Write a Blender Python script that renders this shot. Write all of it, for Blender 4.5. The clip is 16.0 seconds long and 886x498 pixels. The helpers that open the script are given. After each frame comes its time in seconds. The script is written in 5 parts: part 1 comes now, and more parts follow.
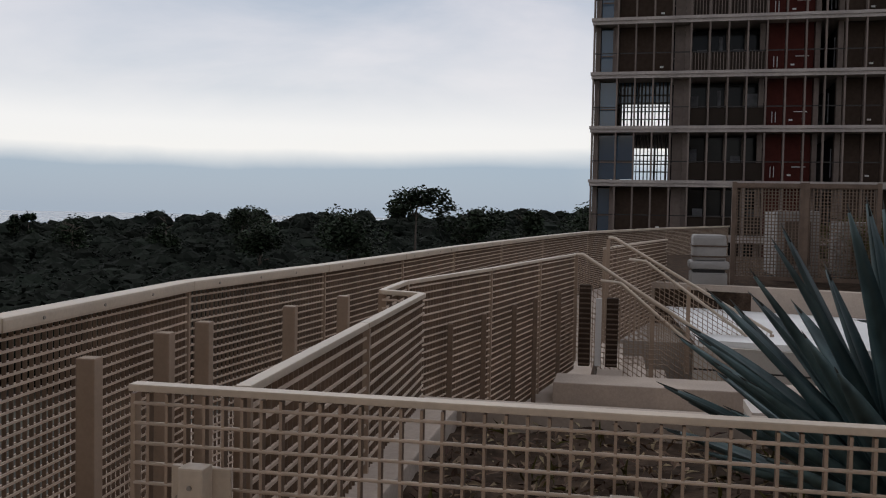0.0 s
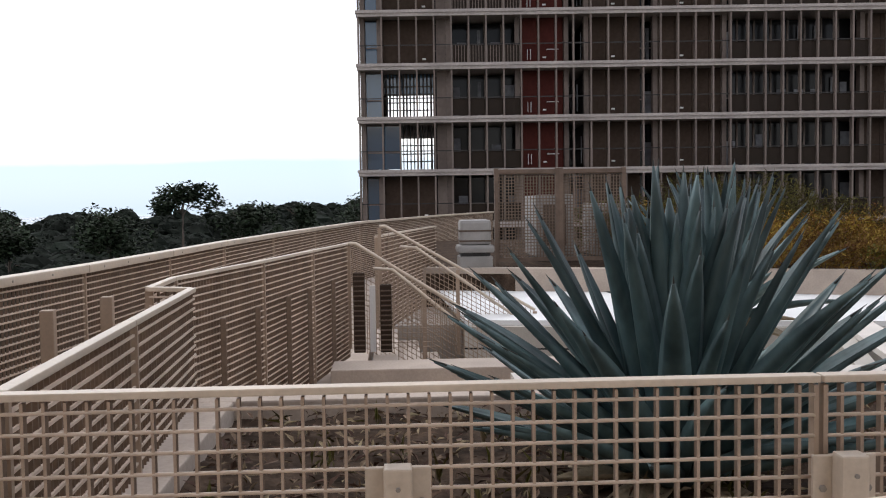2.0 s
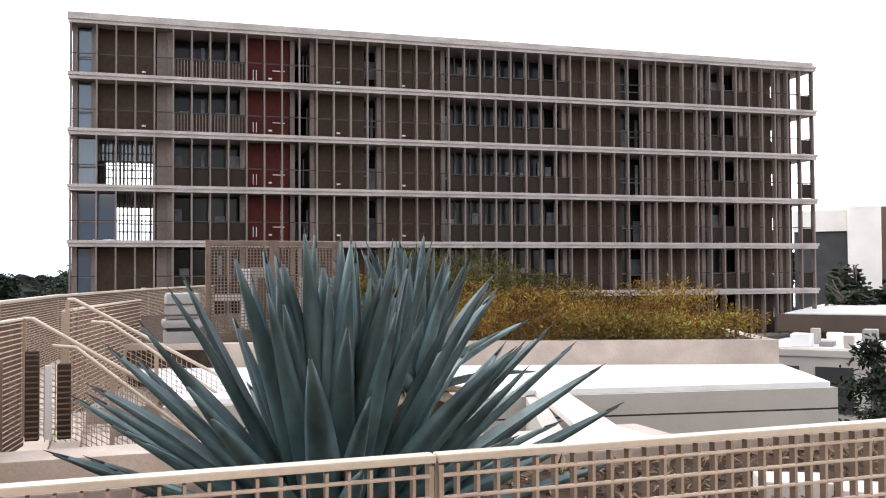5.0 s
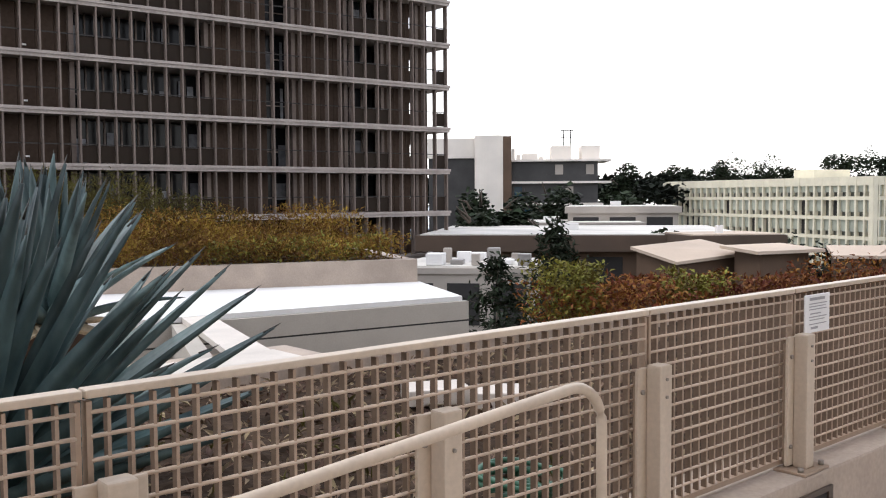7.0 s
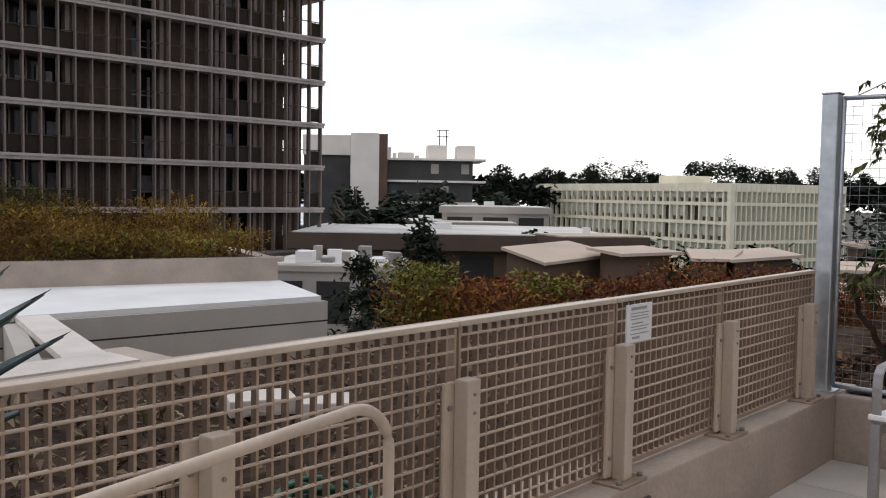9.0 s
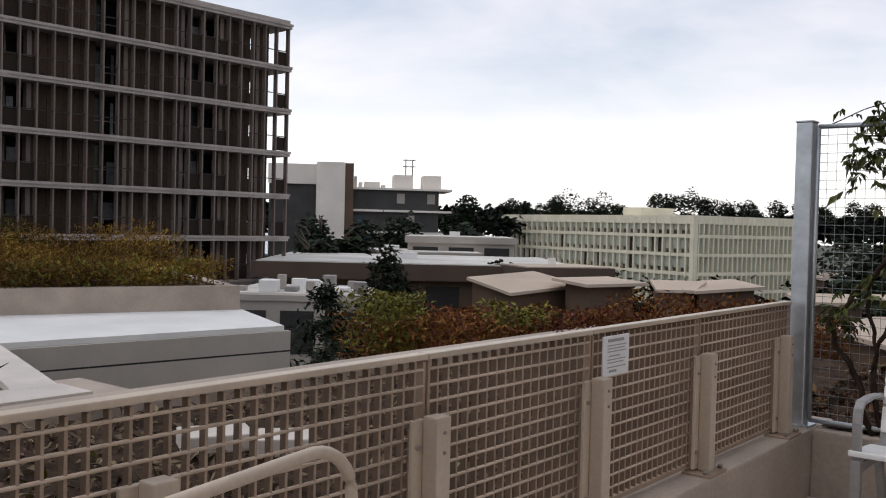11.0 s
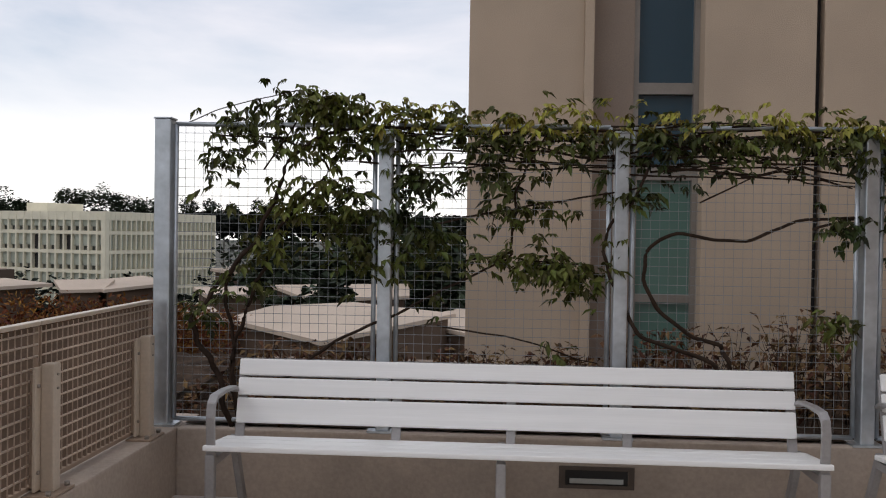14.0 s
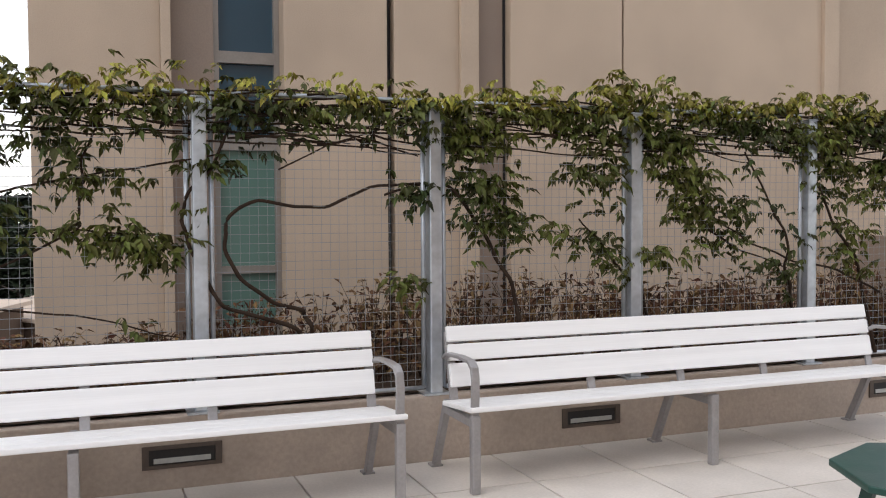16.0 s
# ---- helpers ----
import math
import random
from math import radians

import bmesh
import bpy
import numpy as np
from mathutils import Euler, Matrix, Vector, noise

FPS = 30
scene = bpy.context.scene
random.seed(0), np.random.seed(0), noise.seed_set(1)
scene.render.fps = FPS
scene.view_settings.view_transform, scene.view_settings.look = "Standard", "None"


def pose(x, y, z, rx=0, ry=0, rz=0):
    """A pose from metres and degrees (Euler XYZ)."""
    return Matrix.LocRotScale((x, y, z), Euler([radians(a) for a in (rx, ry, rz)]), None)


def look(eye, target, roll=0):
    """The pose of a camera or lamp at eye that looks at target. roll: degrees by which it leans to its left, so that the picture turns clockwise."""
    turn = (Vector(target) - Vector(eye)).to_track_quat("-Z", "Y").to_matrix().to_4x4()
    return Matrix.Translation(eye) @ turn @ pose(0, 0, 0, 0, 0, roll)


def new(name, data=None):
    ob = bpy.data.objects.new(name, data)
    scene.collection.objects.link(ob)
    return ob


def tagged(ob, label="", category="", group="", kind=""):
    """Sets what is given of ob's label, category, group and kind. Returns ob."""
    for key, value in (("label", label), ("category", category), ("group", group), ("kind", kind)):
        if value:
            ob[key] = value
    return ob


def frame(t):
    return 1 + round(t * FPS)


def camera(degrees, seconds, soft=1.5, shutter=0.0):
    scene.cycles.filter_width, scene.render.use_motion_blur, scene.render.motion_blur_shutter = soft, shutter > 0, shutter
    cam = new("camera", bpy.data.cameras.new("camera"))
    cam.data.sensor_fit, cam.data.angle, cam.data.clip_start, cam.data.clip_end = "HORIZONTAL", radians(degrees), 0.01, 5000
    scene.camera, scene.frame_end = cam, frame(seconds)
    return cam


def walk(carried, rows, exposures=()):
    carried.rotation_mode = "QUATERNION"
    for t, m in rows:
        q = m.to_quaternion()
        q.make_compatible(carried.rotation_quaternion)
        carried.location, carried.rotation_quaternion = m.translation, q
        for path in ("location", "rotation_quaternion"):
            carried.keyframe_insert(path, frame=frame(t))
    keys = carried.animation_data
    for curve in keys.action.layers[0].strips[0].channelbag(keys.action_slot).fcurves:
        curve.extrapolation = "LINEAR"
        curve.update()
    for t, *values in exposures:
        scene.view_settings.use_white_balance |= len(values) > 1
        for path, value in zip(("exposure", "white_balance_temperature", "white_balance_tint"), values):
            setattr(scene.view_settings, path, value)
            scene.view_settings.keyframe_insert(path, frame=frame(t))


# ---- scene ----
cam = camera(51.3, 16.0, soft=1.1)
PATH = [
    (0, (0.495, -0.047, 1.581), (-1.467, -0.431, 1.497), 1.1),
    (0.5, (0.622, -0.024, 1.562), (-1.372, -0.16, 1.494), 0.1),
    (1, (0.476, -0.071, 1.54), (-1.522, -0.082, 1.463), -0.5),
    (1.5, (0.544, -0.019, 1.562), (-1.452, 0.04, 1.464), -1.0),
    (2, (0.562, -0.026, 1.562), (-1.433, 0.076, 1.462), -0.8),
    (2.5, (0.555, -0.002, 1.559), (-1.442, 0.103, 1.506), -0.6),
    (3, (0.56, 0.029, 1.539), (-1.432, 0.187, 1.473), -0.5),
    (3.5, (0.52, 0.112, 1.54), (-1.448, 0.459, 1.456), -0.8),
    (4, (0.402, 0.244, 1.542), (-1.529, 0.766, 1.517), -1.4),
    (4.2, (0.398, 0.267, 1.541), (-1.519, 0.836, 1.539), -1.1),
    (6.3, (0.326, 0.326, 1.545), (-1.445, 1.256, 1.567), -0.3),
    (6.5, (0.314, 0.268, 1.534), (-1.396, 1.304, 1.513), -0.2),
    (7, (0.275, 0.327, 1.522), (-1.225, 1.645, 1.408), -0.4),
    (7.5, (0.241, 0.438, 1.506), (-1.048, 1.957, 1.331), -0.5),
    (8, (0.305, 0.487, 1.536), (-0.994, 2.002, 1.406), 1.3),
    (8.5, (0.320, 0.558, 1.543), (-0.990, 2.064, 1.419), 0.9),
    (10.8, (0.163, 0.786, 1.520), (-1.127, 2.314, 1.469), 1.2),
    (11, (0.167, 0.774, 1.520), (-1.089, 2.330, 1.469), 1.4),
    (11.5, (0.202, 0.754, 1.526), (-0.891, 2.429, 1.486), 1.6),
    (12, (0.245, 0.759, 1.539), (-0.612, 2.566, 1.514), 1.5),
    (12.5, (0.275, 0.853, 1.538), (-0.397, 2.736, 1.530), 1.3),
    (13, (0.363, 0.920, 1.543), (-0.253, 2.823, 1.542), 0.6),
    (13.5, (0.396, 1.041, 1.530), (-0.058, 2.988, 1.511), 0.8),
    (14, (0.373, 1.072, 1.537), (0.244, 3.067, 1.503), 0.9),
    (14.5, (0.342, 1.118, 1.519), (0.542, 3.108, 1.518), 1.2),
    (15, (0.402, 1.082, 1.534), (0.818, 3.038, 1.535), 1.1),
    (15.5, (0.450, 1.100, 1.529), (0.989, 3.026, 1.524), -0.0),
    (16, (0.462, 1.148, 1.49), (1.181, 3.013, 1.409), -0.3),
]
EXPOSURE = [(0, -0.42), (0.5, -0.42), (1.0, -0.05), (1.5, 0.45), (2.0, 0.63), (2.5, 0.85), (3.0, 0.74), (3.5, 1.1), (4.2, 1.6), (6.3, 1.28), (7.0, 0.98), (7.5, 0.85), (8.5, 0.45), (10.8, 0.05), (11.5, -0.05), (12.0, -0.5), (12.5, -0.5), (13.2, -0.45), (13.5, -0.42), (14.0, 0.0), (14.5, 0.42), (15.0, 0.8), (16.0, 0.78)]
walk(cam, [(t, look(eye, target, roll)) for t, eye, target, roll in PATH], EXPOSURE)

# ---- light ----
world = bpy.data.worlds.new("overcast_sky")
scene.world = world
world.use_nodes = True
wn, wl = world.node_tree.nodes, world.node_tree.links
wn.clear()


def wnode(kind, **values):
    n = wn.new(kind)
    for k, v in values.items():
        n.inputs[k].default_value = v
    return n


SUN_UP, SUN_AZ = radians(50), radians(246)
sky = wn.new("ShaderNodeTexSky")
sky.sky_type, sky.sun_disc, sky.sun_elevation, sky.sun_rotation = "NISHITA", False, SUN_UP, SUN_AZ
geo = wn.new("ShaderNodeTexCoord")
sep = wn.new("ShaderNodeSeparateXYZ")
wl.new(geo.outputs["Generated"], sep.inputs[0])
# cloud sheet: stretched noise over the direction, denser to the horizon
mapv = wn.new("ShaderNodeMapping")
mapv.inputs["Scale"].default_value = (1.4, 1.4, 4.2)
wl.new(geo.outputs["Generated"], mapv.inputs["Vector"])
cn = wnode("ShaderNodeTexNoise", Scale=1.9, Detail=6.0, Roughness=0.55, Distortion=0.35)
wl.new(mapv.outputs["Vector"], cn.inputs["Vector"])
ramp = wn.new("ShaderNodeValToRGB")
ramp.color_ramp.elements[0].position, ramp.color_ramp.elements[0].color = 0.36, (0.60, 0.67, 0.79, 1)
ramp.color_ramp.elements[1].position, ramp.color_ramp.elements[1].color = 0.62, (0.97, 0.94, 0.99, 1)
wl.new(cn.outputs["Fac"], ramp.inputs["Fac"])
# brighter gap between the cloud deck and the horizon
gap = wn.new("ShaderNodeValToRGB")
g = gap.color_ramp
g.elements[0].position, g.elements[0].color = 0.0, (1, 1, 1, 1)
g.elements[1].position, g.elements[1].color = 0.22, (0, 0, 0, 1)
e = g.elements.new(0.085)
e.color = (0.95, 0.95, 0.95, 1)
e = g.elements.new(0.125)
e.color = (0.42, 0.42, 0.42, 1)
wl.new(sep.outputs["Z"], gap.inputs["Fac"])
mix1 = wn.new("ShaderNodeMix")
mix1.data_type = "RGBA"
wl.new(gap.outputs["Color"], mix1.inputs["Factor"])
wl.new(ramp.outputs["Color"], mix1.inputs["A"])
mix1.inputs["B"].default_value = (1.24, 1.21, 1.20, 1)
# blue marine haze low over the sea
sea = wn.new("ShaderNodeVectorMath")
sea.operation = "DOT_PRODUCT"
sea.inputs[1].default_value = (-0.93, -0.36, 0)
wl.new(geo.outputs["Generated"], sea.inputs[0])
seam = wnode("ShaderNodeMapRange", **{"From Min": 0.70, "From Max": 0.95})
wl.new(sea.outputs["Value"], seam.inputs["Value"])
wob = wnode("ShaderNodeMath")
wob.operation = "MULTIPLY_ADD"
wob.inputs[1].default_value, wob.inputs[2].default_value = -0.035, 0.0
wl.new(cn.outputs["Fac"], wob.inputs[0])
elev = wn.new("ShaderNodeMath")
elev.operation = "ADD"
wl.new(sep.outputs["Z"], elev.inputs[0])
wl.new(wob.outputs[0], elev.inputs[1])
low = wnode("ShaderNodeMapRange", **{"From Min": 0.046, "From Max": 0.024})
wl.new(elev.outputs[0], low.inputs["Value"])
fac = wn.new("ShaderNodeMath")
fac.operation = "MULTIPLY"
wl.new(seam.outputs[0], fac.inputs[0])
wl.new(low.outputs[0], fac.inputs[1])
mix2 = wn.new("ShaderNodeMix")
mix2.data_type = "RGBA"
wl.new(fac.outputs[0], mix2.inputs["Factor"])
wl.new(mix1.outputs["Result"], mix2.inputs["A"])
mix2.inputs["B"].default_value = (0.42, 0.55, 0.72, 1)
b1, b2 = wnode("ShaderNodeBackground", Strength=0.02), wnode("ShaderNodeBackground", Strength=0.86)
wl.new(sky.outputs["Color"], b1.inputs["Color"])
wl.new(mix2.outputs["Result"], b2.inputs["Color"])
add, wout = wn.new("ShaderNodeAddShader"), wn.new("ShaderNodeOutputWorld")
wl.new(b1.outputs[0], add.inputs[0])
wl.new(b2.outputs[0], add.inputs[1])
wl.new(add.outputs[0], wout.inputs[0])

sun = new("sun", bpy.data.lights.new("sun", "SUN"))
sun.data.energy, sun.data.angle, sun.data.color = 0.55, radians(30), (1, 0.96, 0.9)
sun.matrix_world = look((0, 0, 0), (-math.cos(SUN_UP) * math.sin(SUN_AZ), -math.cos(SUN_UP) * math.cos(SUN_AZ), -math.sin(SUN_UP)))


# ---- materials ----
def material(name, color, rough=0.7, metal=0.0, scale=4.0, vary=0.18, bump=0.15, fine=60.0, tint=None, island=0.0, obj=0.0, stretch=(1, 1, 1), spec=0.5):
    """Base colour with stains at a large scale, grain at a fine one, and a bump of the grain. island, obj: how much each piece differs."""
    m = bpy.data.materials.new(name)
    m.use_nodes = True
    nt = m.node_tree
    N, L = nt.nodes, nt.links
    bsdf = N["Principled BSDF"]
    bsdf.inputs["Roughness"].default_value, bsdf.inputs["Metallic"].default_value = rough, metal
    bsdf.inputs["Specular IOR Level"].default_value = spec
    tc, mp = N.new("ShaderNodeTexCoord"), N.new("ShaderNodeMapping")
    mp.inputs["Scale"].default_value = stretch
    L.new(tc.outputs["Object"], mp.inputs["Vector"])
    n1, n2 = N.new("ShaderNodeTexNoise"), N.new("ShaderNodeTexNoise")
    n1.inputs["Scale"].default_value, n1.inputs["Detail"].default_value = scale, 5
    n2.inputs["Scale"].default_value, n2.inputs["Detail"].default_value = fine, 3
    L.new(mp.outputs["Vector"], n1.inputs["Vector"])
    L.new(mp.outputs["Vector"], n2.inputs["Vector"])
    r1 = N.new("ShaderNodeValToRGB")
    dark = [c * (1 - vary) for c in color]
    lite = [min(1, c * (1 + vary * 0.8)) for c in (tint or color)]
    r1.color_ramp.elements[0].position, r1.color_ramp.elements[0].color = 0.34, (*dark, 1)
    r1.color_ramp.elements[1].position, r1.color_ramp.elements[1].color = 0.68, (*lite, 1)
    L.new(n1.outputs["Fac"], r1.inputs["Fac"])
    hsv = N.new("ShaderNodeHueSaturation")
    L.new(r1.outputs["Color"], hsv.inputs["Color"])
    val = N.new("ShaderNodeMapRange")
    val.inputs["From Min"].default_value, val.inputs["From Max"].default_value = 0.3, 0.7
    val.inputs["To Min"].default_value, val.inputs["To Max"].default_value = 1 - vary * 0.5, 1 + vary * 0.5
    L.new(n2.outputs["Fac"], val.inputs["Value"])
    last = val.outputs[0]
    for amount, kind, out in ((island, "ShaderNodeNewGeometry", "Random Per Island"), (obj, "ShaderNodeObjectInfo", "Random")):
        if amount:
            g_ = N.new(kind)
            k = N.new("ShaderNodeMapRange")
            k.inputs["To Min"].default_value, k.inputs["To Max"].default_value = 1 - amount, 1 + amount
            L.new(g_.outputs[out], k.inputs["Value"])
            mu = N.new("ShaderNodeMath")
            mu.operation = "MULTIPLY"
            L.new(last, mu.inputs[0])
            L.new(k.outputs[0], mu.inputs[1])
            last = mu.outputs[0]
            if kind == "ShaderNodeNewGeometry":
                h = N.new("ShaderNodeMapRange")
                h.inputs["To Min"].default_value, h.inputs["To Max"].default_value = 0.5 - 0.07 * amount, 0.5 + 0.05 * amount
                L.new(g_.outputs[out], h.inputs["Value"])
                L.new(h.outputs[0], hsv.inputs["Hue"])
    L.new(last, hsv.inputs["Value"])
    L.new(hsv.outputs["Color"], bsdf.inputs["Base Color"])
    rr = N.new("ShaderNodeMapRange")
    rr.inputs["To Min"].default_value, rr.inputs["To Max"].default_value = max(0.02, rough - 0.12), min(1, rough + 0.12)
    L.new(n1.outputs["Fac"], rr.inputs["Value"])
    L.new(rr.outputs[0], bsdf.inputs["Roughness"])
    if bump:
        b = N.new("ShaderNodeBump")
        b.inputs["Strength"].default_value, b.inputs["Distance"].default_value = bump, 0.01
        L.new(n2.outputs["Fac"], b.inputs["Height"])
        L.new(b.outputs["Normal"], bsdf.inputs["Normal"])
    return m


def glass(name, color, rough=0.05, alpha=1.0, spec=0.8):
    m = bpy.data.materials.new(name)
    m.use_nodes = True
    b = m.node_tree.nodes["Principled BSDF"]
    b.inputs["Base Color"].default_value = (*color, 1)
    b.inputs["Roughness"].default_value = rough
    b.inputs["Specular IOR Level"].default_value = spec
    b.inputs["Alpha"].default_value = alpha
    return m


TAN = material("tan_painted_steel", (0.34, 0.25, 0.182), 0.5, scale=3, vary=0.12, bump=0.05, obj=0.05)
# shade between the grating bars is put into this darker tan
TAN_SHADED = material("tan_bar_shaded", (0.168, 0.119, 0.086), 0.6, spec=0.2, scale=5, vary=0.2, bump=0.08, obj=0.08)
# paler tan for the light that the front edges catch
TAN_LIT_FACE = material("tan_bar_lit_face", (0.36, 0.27, 0.205), 0.55, spec=0.25, scale=5, vary=0.18, bump=0.06, obj=0.08)
BROWN = material("brown_painted_steel", (0.145, 0.102, 0.076), 0.6, spec=0.2, scale=5, vary=0.18, bump=0.08, obj=0.10)
# paler again: sky light on the cross rods is put into the colour
TAN_LIT_ROD = material("tan_rod_lit", (0.55, 0.435, 0.34), 0.45, scale=5, vary=0.14, bump=0.05, obj=0.06)
TAN_CAP = material("tan_painted_cap", (0.54, 0.447, 0.350), 0.42, scale=2.5, vary=0.12, bump=0.05)
CONC = material("cast_concrete", (0.41, 0.335, 0.275), 0.85, scale=1.6, vary=0.16, bump=0.2, fine=45)
PAVER = material("pale_concrete_paver", (0.58, 0.53, 0.475), 0.8, scale=2.0, vary=0.10, bump=0.15, obj=0.05)
SOIL = material("mulch_soil", (0.056, 0.038, 0.027), 0.95, scale=6, vary=0.5, bump=0.8, fine=35, spec=0.05)
GALV = material("galvanised_steel", (0.50, 0.53, 0.56), 0.38, 0.75, scale=8, vary=0.15, bump=0.05, fine=25)
WIRE = material("galvanised_wire", (0.27, 0.28, 0.29), 0.5, 0.5, scale=8, vary=0.15, bump=0)
BENCH = material("white_coated_slat", (0.81, 0.80, 0.785), 0.35, scale=3, vary=0.04, bump=0.06, fine=30, stretch=(0.15, 1, 6))
CAST = material("silver_cast_metal", (0.33, 0.315, 0.31), 0.45, 0.35, scale=6, vary=0.12, bump=0.05)
AGAVE = material("blue_green_agave", (0.036, 0.068, 0.073), 0.46, scale=5, vary=0.38, bump=0.1, fine=18, obj=0.28, spec=0.42, tint=(0.088, 0.137, 0.138), stretch=(1, 1, 0.35))
SPINE = material("dark_leaf_tip", (0.03, 0.03, 0.025), 0.6, vary=0.2)
DEADLEAF = material("dry_agave_leaf", (0.30, 0.24, 0.16), 0.85, vary=0.3, bump=0.3)
ROOFWHITE = material("white_roof_coating", (0.70, 0.69, 0.67), 0.65, scale=0.9, vary=0.10, bump=0.06)
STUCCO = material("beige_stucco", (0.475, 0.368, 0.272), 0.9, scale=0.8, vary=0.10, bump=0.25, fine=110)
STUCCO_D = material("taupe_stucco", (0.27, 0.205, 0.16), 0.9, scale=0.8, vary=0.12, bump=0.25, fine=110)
WALLGREY = material("grey_plaster", (0.42, 0.385, 0.335), 0.85, scale=0.7, vary=0.12, bump=0.15)
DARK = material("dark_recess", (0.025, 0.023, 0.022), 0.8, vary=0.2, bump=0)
BEZEL = material("dark_bronze_bezel", (0.085, 0.062, 0.048), 0.5, 0.2, vary=0.15, bump=0.03)
FRAME = material("bronze_window_frame", (0.26, 0.23, 0.20), 0.45, 0.2, vary=0.1, bump=0.03)
GLASS_D = glass("dark_window_glass", (0.03, 0.07, 0.10), 0.04)
GLASS_G = glass("green_curtained_glass", (0.12, 0.21, 0.175), 0.12)
T_SLAB = material("tower_slab_edge", (0.34, 0.295, 0.27), 0.85, scale=0.5, vary=0.22, bump=0.1, fine=8)
T_FIN = material("tower_fin", (0.18, 0.142, 0.122), 0.75, scale=0.6, vary=0.2, bump=0.05, fine=6, obj=0.15, spec=0.2)
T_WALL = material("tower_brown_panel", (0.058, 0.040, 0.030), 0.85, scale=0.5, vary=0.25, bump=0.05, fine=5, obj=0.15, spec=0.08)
T_CURTAIN = material("pale_curtain", (0.17, 0.17, 0.18), 0.8, scale=3, vary=0.25, bump=0, obj=0.4, spec=0.1)
T_RAIL = material("thin_dark_rail", (0.02, 0.016, 0.014), 0.6, scale=1, vary=0.2, bump=0)
T_RED = material("tower_red_panel", (0.068, 0.017, 0.013), 0.75, scale=0.5, vary=0.2, bump=0.05, fine=5, spec=0.1)
T_GLASS = glass("tower_window_glass", (0.012, 0.012, 0.013), 0.12, spec=0.14)
T_BLUE = glass("tower_blue_glass", (0.05, 0.09, 0.14), 0.08)
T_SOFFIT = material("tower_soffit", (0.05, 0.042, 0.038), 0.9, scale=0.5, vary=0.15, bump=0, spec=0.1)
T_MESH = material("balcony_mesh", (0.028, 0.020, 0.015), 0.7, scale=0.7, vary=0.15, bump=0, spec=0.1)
BARK = material("bark", (0.085, 0.065, 0.05), 0.9, scale=12, vary=0.35, bump=0.4)
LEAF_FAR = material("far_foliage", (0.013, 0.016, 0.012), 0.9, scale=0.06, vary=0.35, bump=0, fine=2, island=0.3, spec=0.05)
LEAF_TREE = material("dark_tree_foliage", (0.022, 0.032, 0.016), 0.8, scale=0.5, vary=0.3, bump=0, island=0.4, spec=0.2)
LEAF_VINE = material("vine_leaf", (0.034, 0.048, 0.012), 0.55, scale=1.1, vary=0.35, bump=0, island=0.6, tint=(0.085, 0.088, 0.017), spec=0.2)
LEAF_TOP = material("yellow_green_vine_leaf", (0.18, 0.172, 0.025), 0.55, scale=1.4, vary=0.35, bump=0, island=0.5, tint=(0.20, 0.18, 0.03), spec=0.2)
LEAF_DEAD = material("withered_brown_leaf", (0.125, 0.070, 0.036), 0.85, spec=0.1, scale=2, vary=0.35, bump=0, island=0.45)
MULCH = material("straw_brown_litter", (0.20, 0.145, 0.10), 0.85, spec=0.1, scale=2, vary=0.35, bump=0, island=0.6)
VINE_STEM = material("vine_stem", (0.034, 0.021, 0.014), 0.9, spec=0.2, scale=9, vary=0.3, bump=0.3)
SHRUB_OCHRE = material("ochre_shrub", (0.19, 0.10, 0.022), 0.8, scale=0.9, vary=0.4, bump=0, island=0.5, tint=(0.24, 0.15, 0.03), spec=0.2)
SHRUB_GREEN = material("olive_shrub", (0.085, 0.075, 0.020), 0.8, scale=0.9, vary=0.35, bump=0, island=0.45, spec=0.2)
SHRUB_RED = material("rust_red_shrub", (0.15, 0.046, 0.018), 0.8, scale=0.8, vary=0.35, bump=0, island=0.5, tint=(0.19, 0.08, 0.02), spec=0.2)
SHRUB_YEL = material("yellow_green_shrub", (0.15, 0.14, 0.028), 0.75, scale=0.9, vary=0.3, bump=0, island=0.4, spec=0.2)
EARTH = material("scrub_ground", (0.028, 0.029, 0.019), 0.95, scale=0.02, vary=0.5, bump=0, fine=0.4, tint=(0.09, 0.085, 0.06))
WATER = material("sea", (0.20, 0.26, 0.33), 0.25, scale=0.004, vary=0.1, bump=0)
CREAM = material("cream_concrete", (0.68, 0.63, 0.49), 0.85, scale=0.3, vary=0.1, bump=0)
BLIND = material("grey_green_blind", (0.40, 0.42, 0.35), 0.8, scale=0.3, vary=0.1, bump=0, obj=0.12)
CREAM_IN = material("shaded_glazing", (0.09, 0.095, 0.08), 0.35, scale=0.4, vary=0.3, bump=0, obj=0.25)
CAMPUS = material("campus_concrete", (0.36, 0.32, 0.28), 0.9, scale=0.2, vary=0.15, bump=0)
CAMPUS_D = material("brown_fascia", (0.080, 0.053, 0.037), 0.85, scale=0.3, vary=0.2, bump=0)
CAMPUS_R = material("tan_flat_roof", (0.52, 0.415, 0.325), 0.9, scale=0.15, vary=0.18, bump=0)
CAMPUS_B = material("brown_campus_wall", (0.12, 0.08, 0.056), 0.9, scale=0.3, vary=0.2, bump=0, spec=0.2)
CAMPUS_P = material("weathered_pale_roof", (0.60, 0.57, 0.52), 0.9, scale=0.25, vary=0.18, bump=0)
LABCREAM = material("warm_white_render", (0.74, 0.68, 0.61), 0.85, scale=0.3, vary=0.08, bump=0)
LABDARK = material("dark_window_band", (0.035, 0.033, 0.032), 0.5, scale=0.5, vary=0.3, bump=0)
